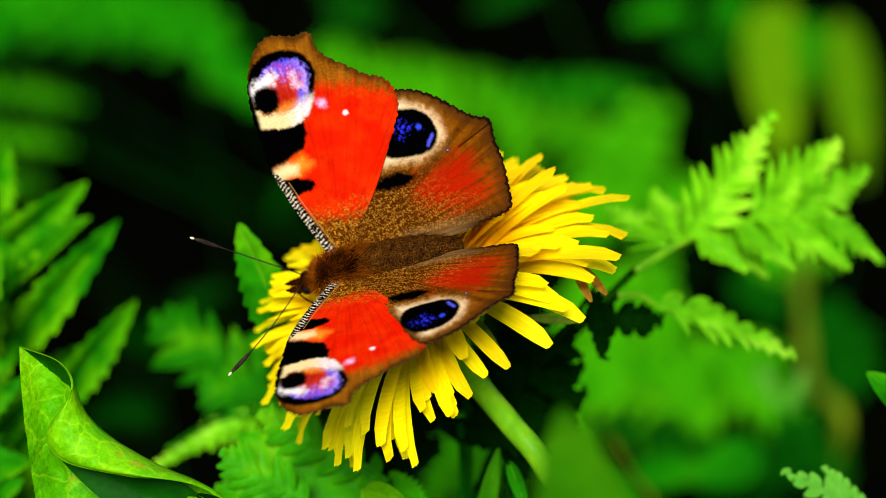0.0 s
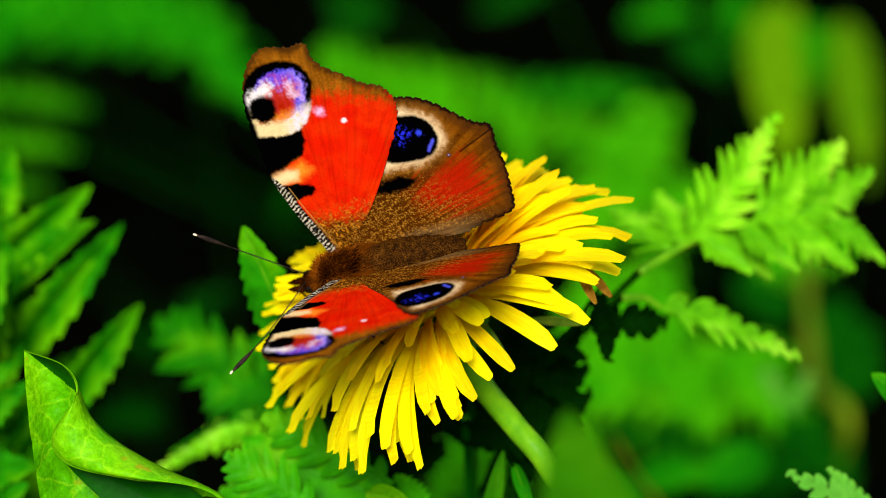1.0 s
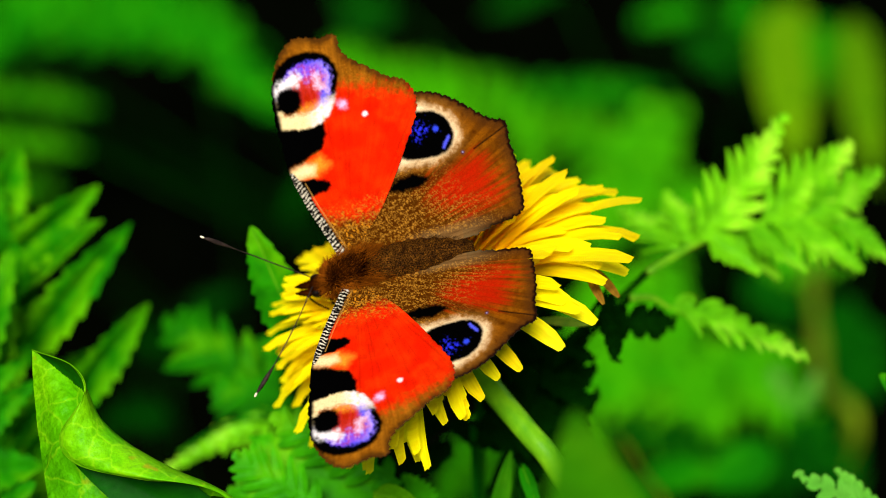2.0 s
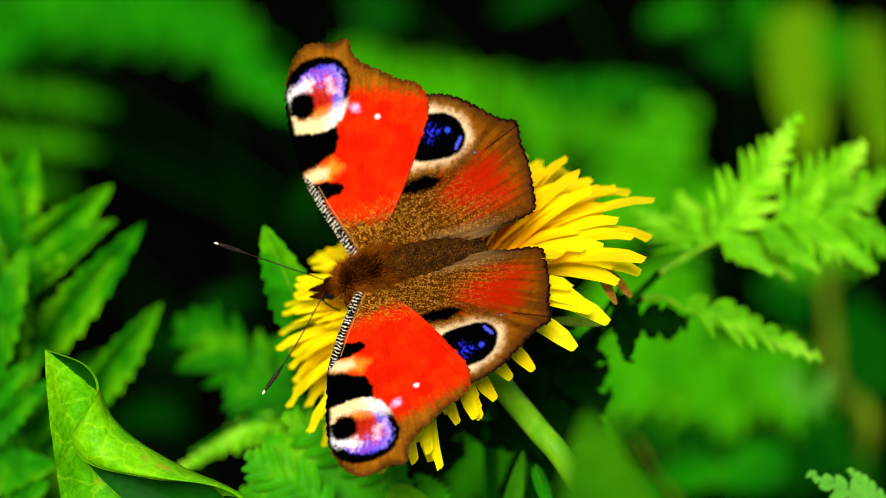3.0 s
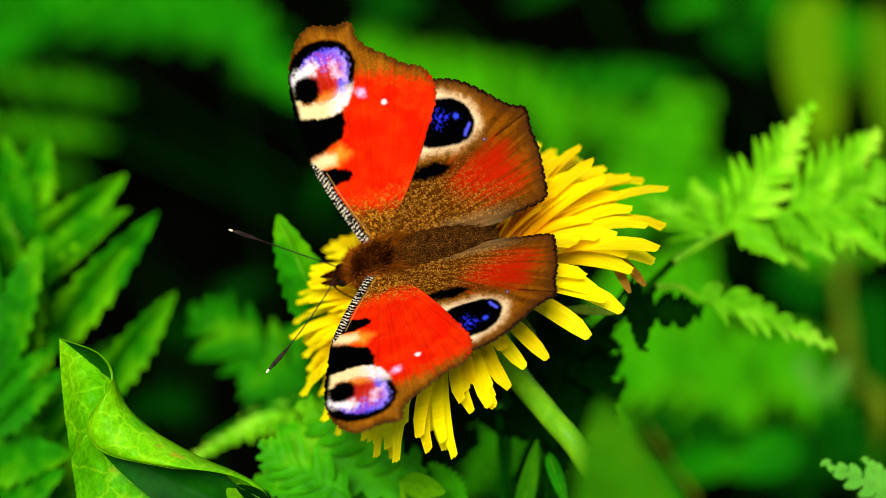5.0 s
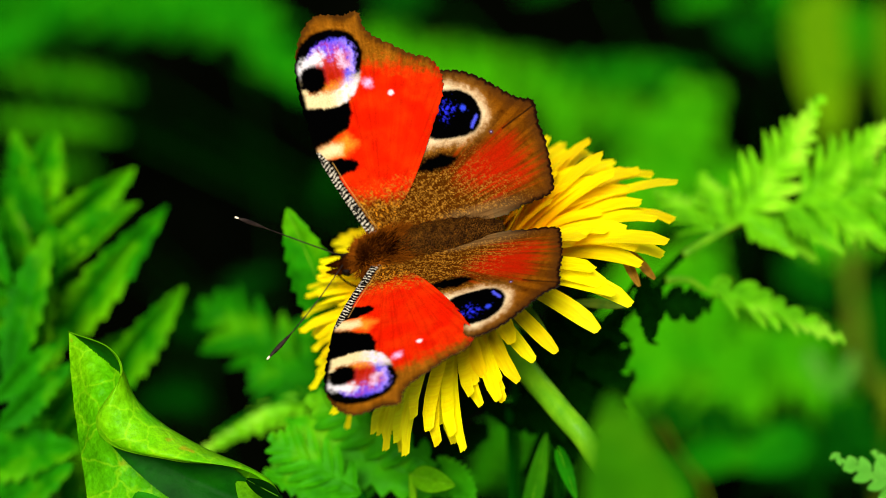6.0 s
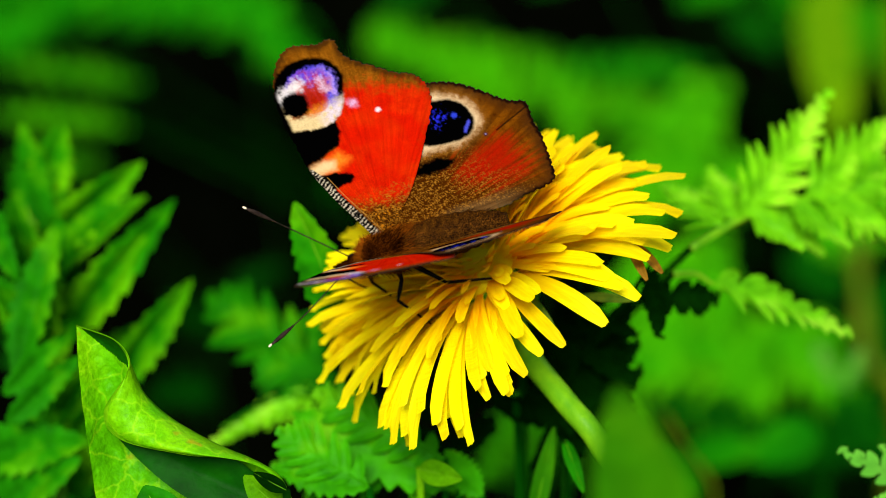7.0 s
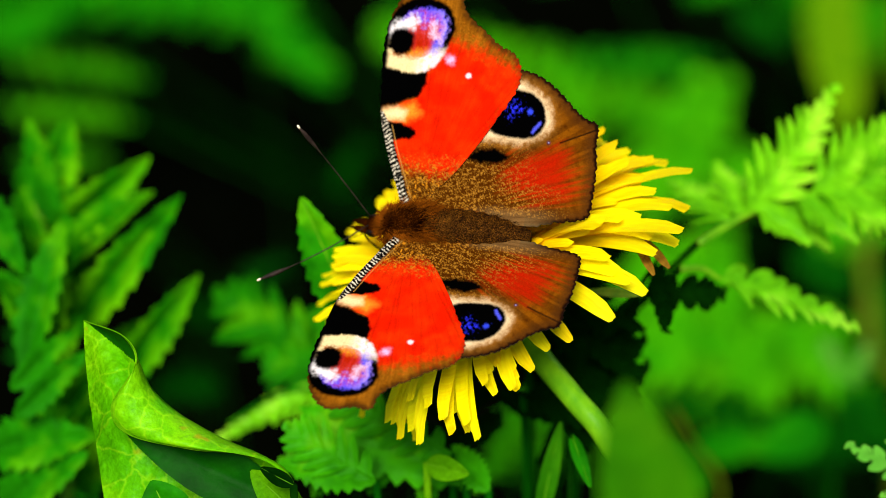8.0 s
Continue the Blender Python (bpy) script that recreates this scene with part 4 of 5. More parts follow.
fern_leaf("feathered leaf low under the flower, deep shade put into its near-black green",
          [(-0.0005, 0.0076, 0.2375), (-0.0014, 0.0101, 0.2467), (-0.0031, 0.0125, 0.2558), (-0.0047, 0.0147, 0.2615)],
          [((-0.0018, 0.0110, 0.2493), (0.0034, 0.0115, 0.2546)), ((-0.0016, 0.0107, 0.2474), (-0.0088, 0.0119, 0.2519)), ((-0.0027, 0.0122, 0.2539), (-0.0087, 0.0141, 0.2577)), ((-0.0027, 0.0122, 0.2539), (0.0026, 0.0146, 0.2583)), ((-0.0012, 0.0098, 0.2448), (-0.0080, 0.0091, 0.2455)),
           ((-0.0035, 0.0136, 0.2571), (0.0010, 0.0167, 0.2608)), ((-0.0012, 0.0093, 0.2441), (-0.0047, 0.0059, 0.2417))], LEAF_SHADE_DARK, SLOPE_OUT, 5, 0.0105, 111, 0.75, LEAF_SHADE_DARK)
fern_leaf("mid green feathered leaf below the flower",
          [(-0.0019, -0.0003, 0.2530), (-0.0074, 0.0014, 0.2581), (-0.0143, -0.0000, 0.2595), (-0.0243, -0.0028, 0.2593)],
          [((-0.0074, 0.0014, 0.2581), (-0.0112, 0.0040, 0.2643)), ((-0.0112, 0.0008, 0.2589), (-0.0189, 0.0020, 0.2651)), ((-0.0151, -0.0001, 0.2594), (-0.0243, 0.0005, 0.2633)), ((-0.0174, -0.0004, 0.2590), (-0.0266, -0.0024, 0.2597)), ((-0.0105, 0.0007, 0.2588), (-0.0141, -0.0061, 0.2585)), ((-0.0151, -0.0003, 0.2592), (-0.0218, -0.0063, 0.2582)),
           ((-0.0050, 0.0010, 0.2561), (0.0012, -0.0047, 0.2571)), ((-0.0050, 0.0010, 0.2561), (-0.0064, -0.0082, 0.2591))], FERN_DEEP, SLOPE_UP, 8, 0.009, 61, 0.1, LEAF)

# big toothed leaflets of the plant beside the curled leaf


def side_plant():
    ob = empty("feathered_plant", Matrix.Translation((-0.0598, 0.0101, 0.2420)))
    tagged(ob, "large deep green feathered leaf with toothed leaflets", "leaf", "feathered meadow leaves")
    inv = ob.matrix_world.inverted()
    way = spline([(-0.0617, 0.0128, 0.2281), (-0.0619, 0.0283, 0.2403), (-0.0649, 0.0424, 0.2509), (-0.0683, 0.0544, 0.2591)], 8)
    v, f = tube([inv @ p for p in way], [0.0009] * len(way), 7)
    under("stalk", mesh_from("stalk", v, f, [STEM]), ob)
    rooted(ob, (-0.0617, 0.0128, 0.2281), (), None, 0.0009)
    upper = [((-0.0662, 0.0489, 0.2556), (-0.0499, 0.0542, 0.2682), 0.0062, 20),
             ((-0.0634, 0.0453, 0.2529), (-0.0492, 0.0479, 0.2669), 0.0050, -15),
             ((-0.0627, 0.0364, 0.2469), (-0.0444, 0.0458, 0.2675), 0.0058, 10),
             ((-0.0550, 0.0319, 0.2416), (-0.0420, 0.0411, 0.2557), 0.0050, 15),
             ((-0.0648, 0.0262, 0.2472), (-0.0605, 0.0392, 0.2689), 0.0066, -10),
             ((-0.0663, 0.0409, 0.2522), (-0.0686, 0.0462, 0.2680), 0.0060, 0),
             ((-0.0630, 0.0257, 0.2404), (-0.0518, 0.0291, 0.2537), 0.0052, 15),
             ((-0.0621, 0.0219, 0.2358), (-0.0545, 0.0208, 0.2501), 0.0070, 25)]
    lower = [((-0.0643, 0.0320, 0.2510), (-0.0707, 0.0340, 0.2628), 0.0060, 0),
             ((-0.0683, 0.0419, 0.2442), (-0.0592, 0.0489, 0.2556), 0.0056, 12),
             ((-0.0669, 0.0258, 0.2498), (-0.0582, 0.0297, 0.2577), 0.0056, 20),
             ((-0.0669, 0.0171, 0.2395), (-0.0607, 0.0211, 0.2474), 0.0060, -10),
             ((-0.0616, 0.0205, 0.2311), (-0.0572, 0.0218, 0.2420), 0.0060, 25),
             ((-0.0718, 0.0529, 0.2511), (-0.0616, 0.0600, 0.2626), 0.0060, -12),
             ((-0.0617, 0.0432, 0.2332), (-0.0486, 0.0460, 0.2428), 0.0050, 10),
             ((-0.0678, 0.0543, 0.2558), (-0.0641, 0.0677, 0.2656), 0.0060, 10),
             ((-0.0704, 0.0579, 0.2539), (-0.0675, 0.0686, 0.2604), 0.0060, 0)]
    front = [((-0.0647, 0.0169, 0.2594), (-0.0596, 0.0347, 0.2740), 0.0065, -12),
             ((-0.0729, 0.0392, 0.2749), (-0.0651, 0.0271, 0.2683), 0.0053, 10),
             ((-0.0648, 0.0485, 0.2595), (-0.0705, 0.0659, 0.2676), 0.0053, 0),
             ((-0.0659, 0.0126, 0.2591), (-0.0576, 0.0204, 0.2634), 0.0040, 14),
             ((-0.0649, 0.0079, 0.2581), (-0.0550, 0.0163, 0.2631), 0.0042, 18),
             ((-0.0710, 0.0103, 0.2488), (-0.0542, 0.0085, 0.2541), 0.0089, 0),
             ((-0.0686, 0.0050, 0.2426), (-0.0555, 0.0069, 0.2522), 0.0089, -8)]
    for k, (a, b, w, roll) in enumerate(upper + lower + front):
        v, f = blade((Vector(b) - Vector(a)).length, w * (1.25 if k < 17 else 1.0), 8, 0.32, 2.1 if k < 17 else 0.7, 0.06, 0.4, 0.0, 70 + k)
        under("leaflet", mesh_from("leaflet", v, f, [LEAF]), ob, inv @ along(a, b, SLOPE_OUT + Vector((0.1, 0.1, 0.35)), roll))


side_plant()
fern_leaf("soft green feathered leaf low behind the flower",
          [(-0.0191, 0.0331, 0.2398), (-0.0205, 0.0353, 0.2408), (-0.0273, 0.0406, 0.2424)],
          [((-0.0205, 0.0353, 0.2408), (-0.0415, 0.0507, 0.2436)), ((-0.0205, 0.0353, 0.2408), (-0.0318, 0.0353, 0.2423)), ((-0.0225, 0.0375, 0.2415), (-0.0260, 0.0484, 0.2425))], LEAF, SLOPE_UP, 7, 0.0150, 81, 0.12, LEAF)
fern_leaf("pale green feathered leaf arching low behind the flower",
          [(-0.0161, 0.0348, 0.2388), (-0.0213, 0.0329, 0.2397), (-0.0299, 0.0309, 0.2404), (-0.0372, 0.0252, 0.2398)],
          [((-0.0230, 0.0328, 0.2395), (-0.0397, 0.0226, 0.2398)), ((-0.0196, 0.0333, 0.2385), (-0.0274, 0.0351, 0.2422)), ((-0.0196, 0.0338, 0.2392), (-0.0246, 0.0289, 0.2379))], FERN, SLOPE_UP, 9, 0.0065, 86, -0.1, LEAF, 30)
leaf_thing("toothed_leaf", "upright toothed green leaf behind the flower head", (-0.0150, 0.0085, 0.2728), (-0.0233, 0.0161, 0.2912), SLOPE_OUT + Vector((-0.3, 0, 0)), 0.0075, LEAF, 10, 0.22, 0.3, 0.04, 0.45, seed=5)
# the pale green stands in for sun glare on this leaf
fern_leaf("small feathered leaf low in the meadow, sun glare put into its pale green", [(0.0712, -0.0101, 0.2536), (0.0647, -0.0082, 0.2589), (0.0582, -0.0073, 0.2631)], [((0.0639, -0.0080, 0.2592), (0.0506, -0.0081, 0.2684)), ((0.0624, -0.0075, 0.2598), (0.0559, -0.0048, 0.2662)), ((0.0631, -0.0078, 0.2595), (0.0545, -0.0119, 0.2639))], FAR_PALE, SLOPE_UP, 7, 0.0052, 6, -0.1, LEAF)
leaf_thing("toothed_leaf", "small pointed green leaf", (0.0682, -0.0034, 0.2741), (0.0606, -0.0008, 0.2800), SLOPE_UP, 0.004, LEAF, 0, cup=0.4, seed=7)


def stalked_leaf():
    """A broad leaf on a tall stalk from the ground."""
    base, tip = Vector((0.0155, -0.0973, 0.3458)), Vector((0.0133, -0.0727, 0.3439))
    ob = empty("broad_leaf", Matrix.Translation((base.x, base.y, GROUND_Z)))
    tagged(ob, "broad green leaf on a tall stalk, out of focus", "leaf")
    inv = ob.matrix_world.inverted()
    v, f = blade((tip - base).length, 0.0079, 0, 0.2, 0.3, 0.05, 0.30, seed=8)
    under("blade", mesh_from("blade", v, f, [LEAF_SOFT]), ob, inv @ along(base, tip, SLOPE_OUT))
    v, f = tube([inv @ p for p in spline([base, base + Vector((0.004, -0.01, -0.05)), (base.x + 0.006, base.y - 0.01, GROUND_Z - 0.01)], 8)], [0.0009] * 17, 7)
    under("stalk", mesh_from("stalk", v, f, [STEM]), ob)


stalked_leaf()
leaf_thing("grass_blade", "narrow dark green grass blade", (0.0089, -0.0102, 0.2568), (0.0116, -0.0049, 0.2693), SLOPE_OUT, 0.0022, LEAF_MID, 0, cup=0.5, seed=9, category="grass")
leaf_thing("small_leaf", "small pale pointed leaf under the flower", (0.0130, -0.0071, 0.2697), (0.0152, -0.0141, 0.2676), SLOPE_OUT, 0.0015, LEAF, 0, cup=0.4, seed=10)
leaf_thing("small_leaf", "small pale pointed leaf under the flower", (-0.0062, -0.0109, 0.2683), (-0.0010, -0.0146, 0.2702), SLOPE_OUT, 0.003, LEAF_PALE, 0, cup=0.4, seed=12)


def ease(x):
    x = min(max(x, 0.0), 1.0)
    return x * x * (3 - 2 * x)


def curled_leaf():
    """Pointed leaf whose one margin has rolled over towards the light: straight margin, crease and free edge in millimetres from the tip."""
    tip = Vector((-0.0487, -0.0106, 0.2936))
    margin = spline([(0, 0, 0), (0.2, 4, 0.3), (0.7, 9.5, 0.2), (1.4, 15, -0.2), (1.8, 18, -0.4), (2.2, 21, -0.6), (3, 27, -1), (4, 36, -2)], 15)
    crease = spline([(0, 0, 0), (4.6, 1.7, 0.8), (6.8, 4.6, 0.7), (8.6, 8.4, 0.6), (12.1, 11.6, 0.5), (17.1, 14.5, 0.3), (25.2, 18.8, 0), (28, 27, -1)], 15)
    edge = spline([(0, 0, 0), (5.4, 1.9, 2.4), (7.1, 5.2, 3.4), (3.8, 10.6, 2.0), (6.0, 14.0, 2.6), (14, 15.6, 5.0), (24.0, 17.6, 1.8), (27, 26.6, -0.8)], 15)
    low, high, vs, fs = 44, 18, [], []
    for i, (a, b, c) in enumerate(zip(margin, crease, edge)):
        for k in range(low + high + 1):
            if k <= low:
                u = k / low
                v = a.lerp(b, u) + Vector((0, 0, -0.42 * min((b - a).length, 11.0) * math.sin(math.pi * u)))
            else:
                u = (k - low) / high
                out = (b - a).normalized() * 0.5 * math.sin(math.pi * min(u * 2, 1)) * ease((i - 20) / 22)
                v = b.lerp(c, u) + out
                v.z = b.z + (c.z - b.z) * u + 3.0 * math.sin(math.pi * u) ** 0.8 * ease((i - 20) / 22)
            v = v + Vector((0, 0, 0.30 * noise.noise(v * 0.55) + 0.13 * noise.noise(v * 1.6)))
            vs.append((v.x * MM, -v.y * MM, v.z * MM))
    n = low + high + 1
    for i in range(len(margin) - 1):
        for k in range(n - 1):
            q = i * n + k
            fs.append((q, q + 1, q + n + 1, q + n))
    ob = empty("curled_leaf", pose(tip.x, tip.y, tip.z, 50))
    # inside the roll the upper side has its shade put into the colour: a fold at the tip
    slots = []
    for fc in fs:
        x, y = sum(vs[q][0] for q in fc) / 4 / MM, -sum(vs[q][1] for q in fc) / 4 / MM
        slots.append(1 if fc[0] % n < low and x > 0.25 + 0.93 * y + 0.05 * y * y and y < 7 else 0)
    under("blade", mesh_from("blade", vs, fs, [LEAF_VEINED, LEAF_INNER_SHADE], slots=slots), ob)
    # dark blade laid in the hollow in place of the flap's shade
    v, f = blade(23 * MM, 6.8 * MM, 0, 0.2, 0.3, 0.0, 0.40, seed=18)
    under("inner_side", mesh_from("inner_side", v, f, [LEAF_INNER_SHADE]), ob, along(Vector((25.0, -23.2, -0.6)) * MM, Vector((5.3, -13.4, -1.0)) * MM, (0, 0, 1)), "upper side of the leaf inside the roll, its shade put into dark green")
    rim = [Vector((c.x, -c.y, c.z + 0.05)) * MM for c in edge]
    v, f = tube(rim, [0.09 * MM] * len(rim), 6)
    under("rolled_edge", mesh_from("rolled_edge", v, f, [LEAF_PALE]), ob, label="thin pale leaf edge")
    rooted(ob, ob.matrix_world @ Vector((0.010, -0.033, -0.006)), (), STEM, 0.0011)
    tagged(ob, "pale green pointed leaf with its margin rolled over", "leaf")

curled_leaf()
leaf_thing("small_leaf", "pale green pointed leaf below the curled leaf", (-0.0216, -0.0260, 0.2743), (-0.0276, -0.0238, 0.2801), SLOPE_OUT, 0.0042, LEAF_PALE, 0, cup=0.4, seed=14)
leaf_thing("small_leaf", "broad green leaf below the curled leaf", (-0.0372, -0.0273, 0.2731), (-0.0402, -0.0240, 0.2786), SLOPE_OUT, 0.0065, LEAF, 0, cup=0.3, seed=15)
leaf_thing("withered_tip", "blackened withered leaf tip beside the curled leaf", (-0.0221, -0.0276, 0.2818), (-0.0261, -0.0263, 0.2834), SLOPE_OUT, 0.0016, LEAF_SHADE_DARK, 0, cup=0.6, seed=16)


# ---- far meadow ----
def far_plant(label, mat, leaves, kind="feathered"):
    """A low plant of feathered, toothed or plain leaves, each given by its base, tip and width, on thin stalks that meet at one root."""
    low = min(leaves, key=lambda l: l[0][2])[0]
    foot = Vector((low[0], low[1] + 0.02, GROUND_Z))
    ob = empty("meadow_plant", Matrix.Translation(foot))
    tagged(ob, label, "plant", "meadow plants far behind")
    for k, (a, b, w) in enumerate(leaves):
        a, b = Vector(a), Vector(b)
        if kind == "feathered":
            v, f = pinna((b - a).length, w * 1.2, 8, 52, 0.3, 0.06, k + 3, 0, 0.1)
        elif kind == "toothed":
            v, f = blade((b - a).length, w, 9, 0.4, 0.3, 0.08, 0.45, seed=k + 3)
        else:
            v, f = blade((b - a).length, w, 0, cup=0.18, droop=0.06, belly=0.4, seed=k + 3, rows=14)
        under("leaf", mesh_from("leaf", v, f, [mat]), ob, Matrix.Translation(-foot) @ along(a, b, SLOPE_OUT + Vector((-0.15, 0.1, 0.3)), (k % 3 - 1) * 8))
        way = spline([a - foot, (a - foot) * 0.55 + Vector((0.004, 0.01, -0.02)), (0, 0, -0.004)], 6)
        v, f = tube(way, [0.0005] * len(way), 5)
        under("stalk", mesh_from("stalk", v, f, [FAR_SHADED]), ob)


far_plant("deep green broad leaves high behind the insect, out of focus", FAR_MID, [
    ((-0.064, 0.539, -0.041), (-0.204, 0.600, -0.062), 0.027),
    ((-0.080, 0.595, -0.067), (-0.183, 0.621, -0.067), 0.029),
    ((-0.089, 0.509, -0.014), (-0.053, 0.473, -0.026), 0.016),
    ((-0.107, 0.524, -0.027), (-0.150, 0.544, -0.035), 0.016),
    ((-0.169, 0.566, -0.056), (-0.198, 0.557, -0.067), 0.016),
    ((-0.216, 0.559, -0.064), (-0.153, 0.595, -0.067), 0.026),
    ((-0.221, 0.577, -0.058), (-0.175, 0.602, -0.059), 0.019),
    ((0.036, 0.558, -0.081), (0.103, 0.560, -0.078), 0.014)])
far_plant("yellow-green finger-shaped leaves behind the feathered plant, out of focus", FAR_SUNLIT, [
    ((-0.166, 0.430, 0.016), (-0.117, 0.459, -0.012), 0.013),
    ((-0.162, 0.403, 0.015), (-0.121, 0.433, -0.012), 0.013),
    ((-0.150, 0.360, 0.026), (-0.122, 0.393, 0.002), 0.011),
    ((-0.085, 0.513, -0.041), (-0.053, 0.509, -0.045), 0.010)])
far_plant("dim green leaves low behind the curled leaf, out of focus", FAR_SHADED, [
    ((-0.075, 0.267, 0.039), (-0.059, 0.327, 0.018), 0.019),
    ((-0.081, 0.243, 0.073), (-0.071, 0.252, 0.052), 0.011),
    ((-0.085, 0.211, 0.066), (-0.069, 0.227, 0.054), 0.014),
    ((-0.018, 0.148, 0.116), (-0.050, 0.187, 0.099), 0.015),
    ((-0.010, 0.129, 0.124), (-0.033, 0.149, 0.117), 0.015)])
far_plant("mid green leaves behind the feathered plant, out of focus", FAR_MID, [
    ((-0.089, 0.138, 0.166), (-0.102, 0.206, 0.153), 0.019),
    ((-0.087, 0.099, 0.181), (-0.086, 0.145, 0.174), 0.015),
    ((-0.085, 0.078, 0.187), (-0.069, 0.088, 0.168), 0.016),
    ((-0.071, 0.069, 0.176), (-0.078, 0.096, 0.178), 0.013)])
far_plant("sunlit yellow-green leaf tuft behind the wings, out of focus", FAR_SUNLIT, [
    ((-0.004, 0.542, -0.068), (-0.043, 0.569, -0.067), 0.021),
    ((0.028, 0.516, -0.069), (-0.021, 0.566, -0.071), 0.028),
    ((-0.014, 0.530, -0.068), (0.019, 0.556, -0.067), 0.019)])
# these leaves are dim by colour, which stands in for shade
far_plant("shaded deep green leaves far behind, out of focus", FAR_SHADED, [
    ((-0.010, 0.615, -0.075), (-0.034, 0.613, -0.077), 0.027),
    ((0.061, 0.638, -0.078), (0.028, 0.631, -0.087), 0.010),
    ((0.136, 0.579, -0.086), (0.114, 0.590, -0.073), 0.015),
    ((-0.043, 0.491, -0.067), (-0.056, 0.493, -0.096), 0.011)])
far_plant("broad light green sunlit leaves behind the flower, out of focus", FAR_SUNLIT, [
    ((0.105, 0.451, -0.052), (0.041, 0.522, -0.062), 0.024),
    ((0.095, 0.492, -0.034), (0.062, 0.394, -0.027), 0.027),
    ((0.047, 0.413, -0.035), (0.083, 0.444, -0.030), 0.027),
    ((0.047, 0.454, -0.049), (0.031, 0.508, -0.046), 0.013),
    ((0.079, 0.376, -0.017), (0.099, 0.409, -0.008), 0.020),
    ((0.077, 0.474, -0.056), (0.059, 0.523, -0.060), 0.020),
    ((0.052, 0.497, -0.060), (0.021, 0.539, -0.056), 0.020)])
far_plant("small round deep green leaf high behind, out of focus", FAR_MID, [
    ((0.092, 0.611, -0.080), (0.122, 0.615, -0.074), 0.013),
    ((0.192, 0.612, -0.109), (0.137, 0.646, -0.099), 0.033),
    ((0.176, 0.611, -0.079), (0.167, 0.560, -0.078), 0.015),
    ((0.137, 0.607, -0.084), (0.143, 0.638, -0.078), 0.018)])
far_plant("yellow-green drooping grass blades, out of focus", FAR_YELLOW, [
    ((0.145, 0.565, -0.041), (0.142, 0.460, -0.041), 0.022),
    ((0.157, 0.584, -0.049), (0.147, 0.521, -0.061), 0.014),
    ((0.177, 0.562, -0.044), (0.171, 0.457, -0.045), 0.018)], "plain")
far_plant("large light green leaves low behind the flower stem, out of focus", FAR_SUNLIT, [
    ((0.061, 0.328, 0.019), (0.046, 0.235, 0.032), 0.025),
    ((0.078, 0.346, 0.009), (0.066, 0.251, 0.020), 0.022),
    ((0.091, 0.304, -0.010), (0.081, 0.357, -0.008), 0.011),
    ((0.096, 0.299, 0.016), (0.073, 0.233, 0.031), 0.017),
    ((0.088, 0.264, 0.037), (0.116, 0.252, 0.021), 0.018),
    ((0.113, 0.298, 0.015), (0.084, 0.256, 0.026), 0.019),
    ((0.155, 0.395, -0.025), (0.119, 0.392, -0.030), 0.024)])
far_plant("light green leaf low between the stems, out of focus", FAR_SUNLIT, [
    ((0.014, 0.084, 0.163), (0.009, 0.118, 0.157), 0.015),
    ((0.002, 0.092, 0.157), (0.011, 0.106, 0.158), 0.009),
    ((0.019, 0.077, 0.170), (0.017, 0.103, 0.170), 0.013)])
far_plant("pair of small pale leaves low in the meadow, out of focus", FAR_PALE, [
    ((0.078, 0.126, 0.151), (0.076, 0.147, 0.145), 0.005),
    ((0.079, 0.125, 0.151), (0.087, 0.146, 0.145), 0.005)])
far_plant("dim deep green leaves low behind the feathered leaf, out of focus", FAR_SHADED, [
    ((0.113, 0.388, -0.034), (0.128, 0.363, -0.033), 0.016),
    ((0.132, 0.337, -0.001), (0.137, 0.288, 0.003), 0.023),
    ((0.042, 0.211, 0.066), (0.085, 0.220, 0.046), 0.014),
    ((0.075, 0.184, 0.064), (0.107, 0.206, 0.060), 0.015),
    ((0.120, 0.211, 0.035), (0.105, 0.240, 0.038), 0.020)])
# extra leaves whose near-black colour stands in for shade behind the stem
far_plant("feathered leaves below the flower head, their shade put into a near-black green", LEAF_SHADE_DARK, [
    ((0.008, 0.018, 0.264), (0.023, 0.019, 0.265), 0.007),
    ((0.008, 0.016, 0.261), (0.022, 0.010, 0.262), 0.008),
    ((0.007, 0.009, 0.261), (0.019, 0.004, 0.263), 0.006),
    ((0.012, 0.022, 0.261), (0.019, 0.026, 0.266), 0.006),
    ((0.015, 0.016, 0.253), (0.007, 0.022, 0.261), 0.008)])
far_plant("mid green lobed leaves under the flower head", FERN_DEEP, [
    ((-0.003, -0.006, 0.265), (-0.021, 0.003, 0.269), 0.007),
    ((-0.013, -0.011, 0.265), (-0.025, -0.005, 0.269), 0.007)])
far_plant("mid green toothed leaves under the flower head", FERN_DEEP, [
    ((-0.001, -0.007, 0.261), (-0.024, 0.001, 0.267), 0.009),
    ((0.002, -0.009, 0.261), (-0.003, -0.002, 0.263), 0.005),
    ((-0.013, -0.011, 0.265), (-0.026, -0.008, 0.266), 0.006)], "toothed")
far_plant("mid green blade low in the meadow, out of focus", FAR_MID, [
    ((0.049, 0.144, 0.111), (0.070, 0.154, 0.107), 0.008),
    ((0.007, 0.099, 0.150), (0.012, 0.121, 0.145), 0.007),
    ((0.035, 0.129, 0.124), (0.052, 0.126, 0.120), 0.011),
    ((0.085, 0.170, 0.096), (0.067, 0.165, 0.089), 0.011)], "plain")


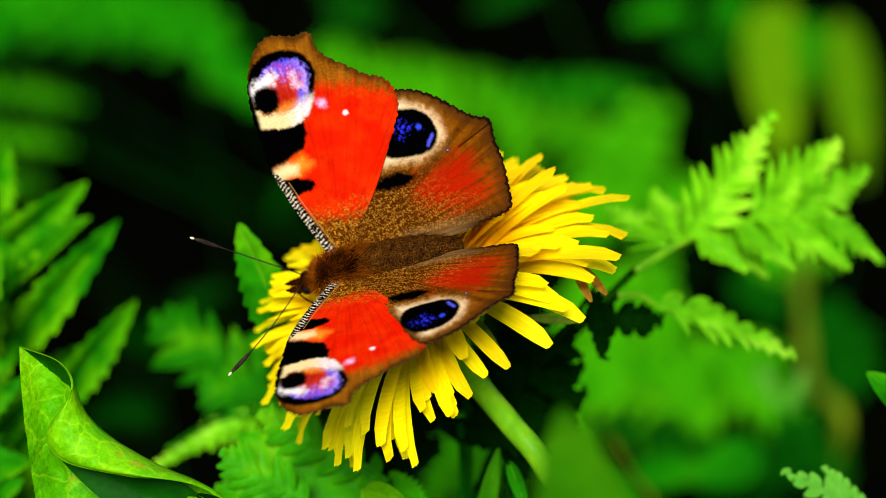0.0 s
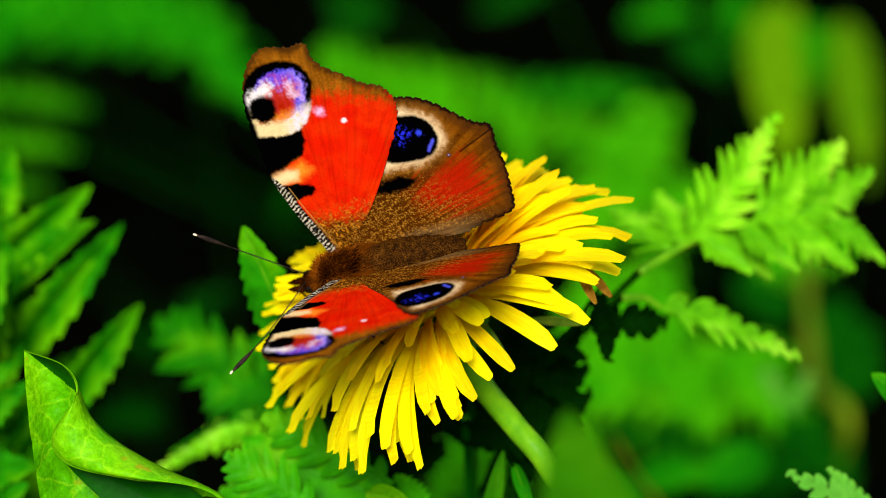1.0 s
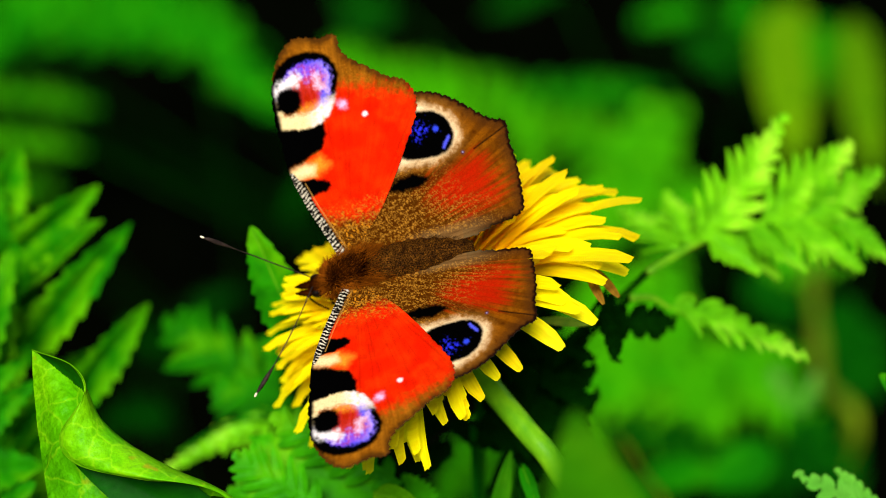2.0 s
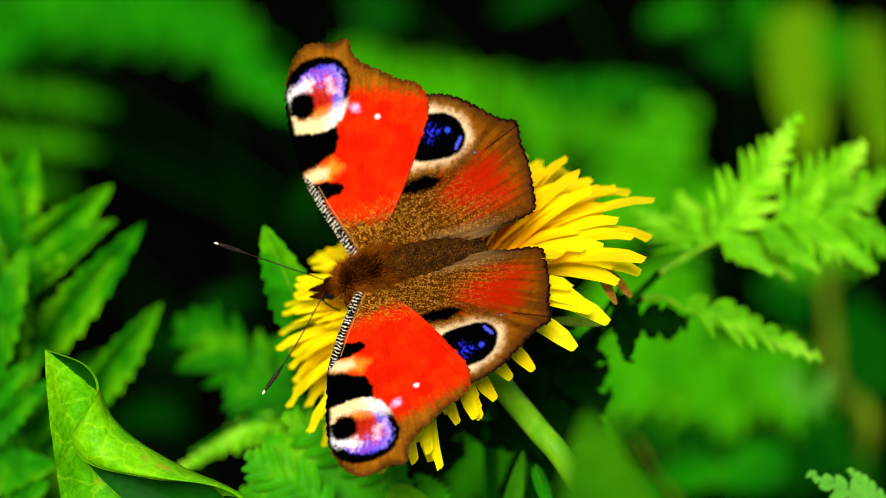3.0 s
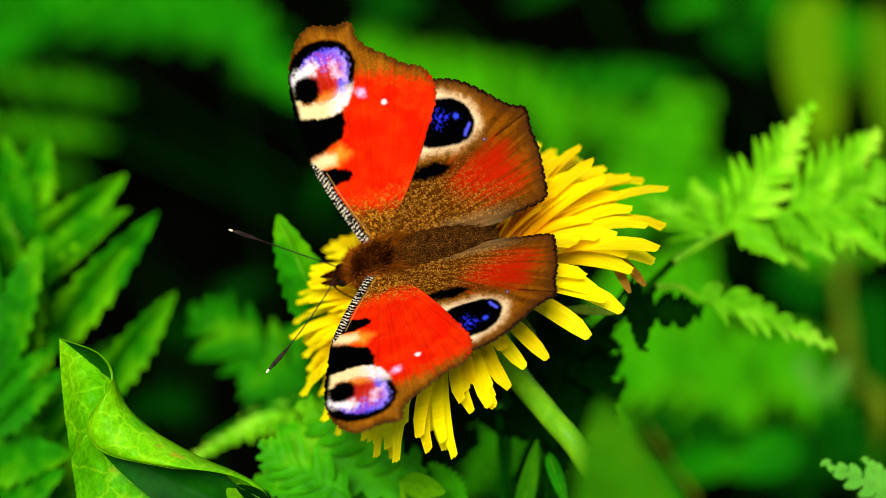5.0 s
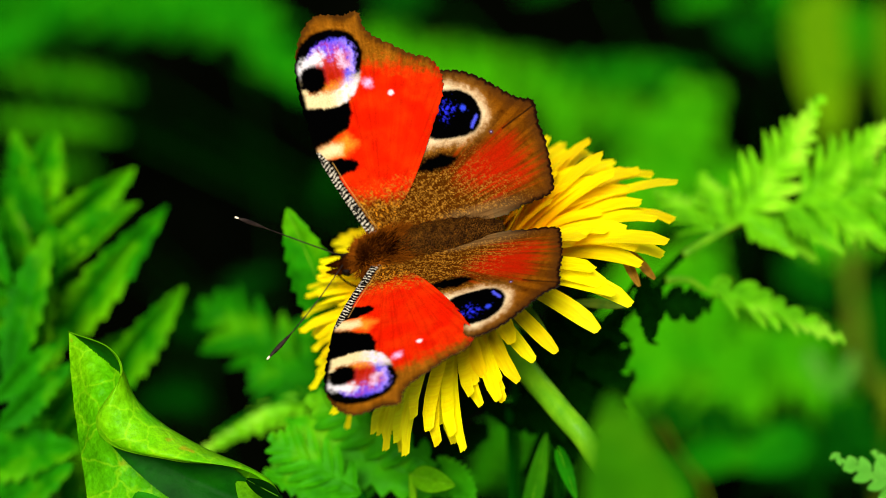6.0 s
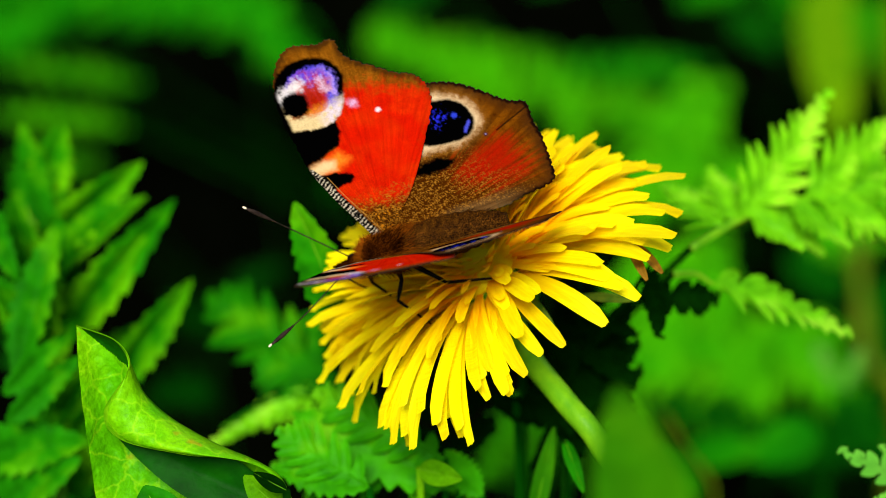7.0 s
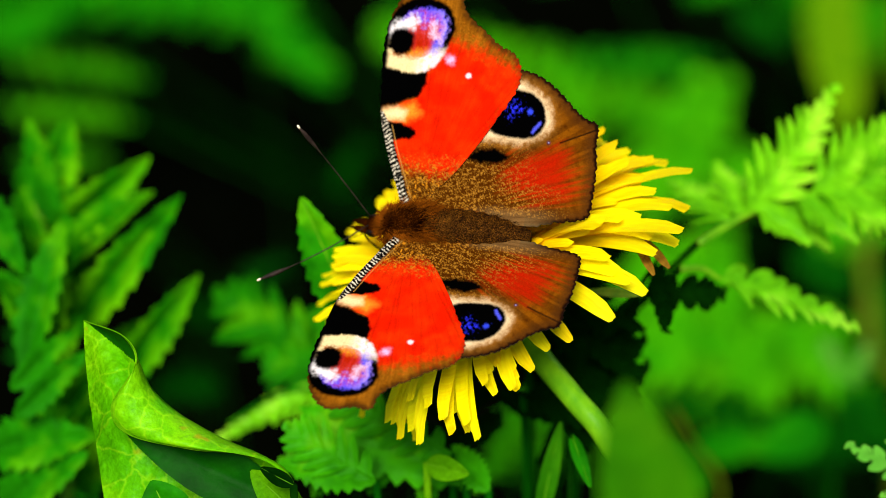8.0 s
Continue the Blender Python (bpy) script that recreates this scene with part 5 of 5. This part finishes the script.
def dry_stalk(label, points, radius):
    """A withered stalk that leans out of the meadow."""
    ob = empty("dry_stalk", Matrix.Translation(points[-1]))
    foot = Vector(points[-1])
    line = [Vector(p) - foot for p in points[:-1]]
    line += [line[-1] * u for u in (0.96, 0.9, 0.75, 0.5, 0.0)]
    way = spline(line, 6)
    v, f = tube(way, [radius * (1 + 0.25 * math.sin(i * 0.9)) for i in range(len(way))], 8)
    under("stalk", mesh_from("stalk", v, f, [DRY]), ob)
    tagged(ob, label, "stalk")


dry_stalk("yellowish withered stalk among the leaves, out of focus", [(0.1264, 0.345, 0.008), (0.1207, 0.3028, 0.02), (0.1163, 0.2613, 0.0328), (0.1196, 0.2334, 0.0461), (0.128, 0.22, GROUND_Z - 0.003)], 0.0022)
dry_stalk("thin brownish withered stalk low in the meadow, out of focus", [(0.0435, 0.1366, 0.1329), (0.0469, 0.1247, 0.1344), (0.0518, 0.1123, 0.1351), (0.055, 0.11, GROUND_Z - 0.003)], 0.0005)


# ---- what moves ----
def motions():
    walk(insect, [
        (0.0, pose(-0.0089, -0.0013, 0.2985, -27.3, 18.3, 177.9)),
        (1.0, pose(-0.0091, -0.0010, 0.2988, -27.6, 18.0, 177.2)),
        (1.5, pose(-0.0091, -0.0011, 0.2986, -27.6, 16.8, 178.8)),
        (4.0, pose(-0.0090, -0.0015, 0.2982, -26.4, 18.7, 179.8)),
        (6.3, pose(-0.0099, -0.0010, 0.2988, -26.8, 17.1, 178.5)),
        (7.0, pose(-0.0100, -0.0014, 0.2984, -25.2, 20.2, 179.6)),
        (7.5, pose(-0.0099, -0.0009, 0.2989, -26.8, 18.2, 176.2)),
        (7.6, pose(-0.0094, -0.0005, 0.2993, -27.1, 14.5, 172.0)),
        (7.8, pose(-0.0085, 0.0001, 0.3000, -27.6, 8.5, 165.5)),
        (8.0, pose(-0.0082, 0.0003, 0.3003, -27.8, 6.9, 163.7)),
    ])
    beat = [(0.0, 35.5), (0.2, 41), (0.4, 45), (0.6, 49.5), (0.8, 50), (1.0, 47), (1.2, 42), (1.3, 39), (1.4, 30), (1.5, 27), (1.6, 23), (1.8, 20),
            (2.8, 16.5), (3.0, 16), (3.5, 17), (4.0, 19.5), (4.5, 25), (5.2, 27), (5.8, 27.5), (6.0, 29.5), (6.1, 32.5), (6.2, 36.5), (6.3, 41), (6.4, 47.5), (6.5, 51),
            (6.6, 55), (6.8, 57.5), (7.0, 57), (7.2, 56), (7.4, 54), (7.5, 52), (7.6, 38), (7.7, 34), (7.8, 28), (7.9, 23), (8.0, 20)]
    for (kind, s), w in wings.items():
        # the hind part of the left wings lags as they close
        lag = (-0.17 if kind == "fore" else -0.01) if s > 0 else -0.04
        walk(w, [(t, pose(0, s * HINGE * MM, 0, s * (a + ((4 if kind == "fore" else 3.2) * min(max((a - 42) / 12, 0), 1) if s > 0 else 0))) @ pose(0, 0, 0, 0, lag * max(a - 20, 0), 0)) for t, a in beat])
    right = [(0.0, -47.8, -15.5), (1.0, -47.4, -17.0), (1.5, -43.9, -20.3), (4.0, -50.0, -15.3), (6.3, -50.8, -15.1), (7.0, -51.4, -25.5), (7.5, -42.3, -56.6), (8.0, -52.2, -39.1)]
    left = [(0.0, -16.0, 51.6), (1.0, -15.8, 51.2), (1.5, 6.2, 52.1), (4.0, -10.4, 51.5), (6.3, -10.5, 48.3), (7.0, -21.3, 46.7), (7.5, -23.0, 31.8), (8.0, -6.9, 37.7)]
    for a, s, rows in ((feelers[0], -1, right), (feelers[1], 1, left)):
        walk(a, [(t, pose(5.4 * MM, s * 0.6 * MM, -0.5 * MM, 0, ry, rz)) for t, ry, rz in rows])


motions()
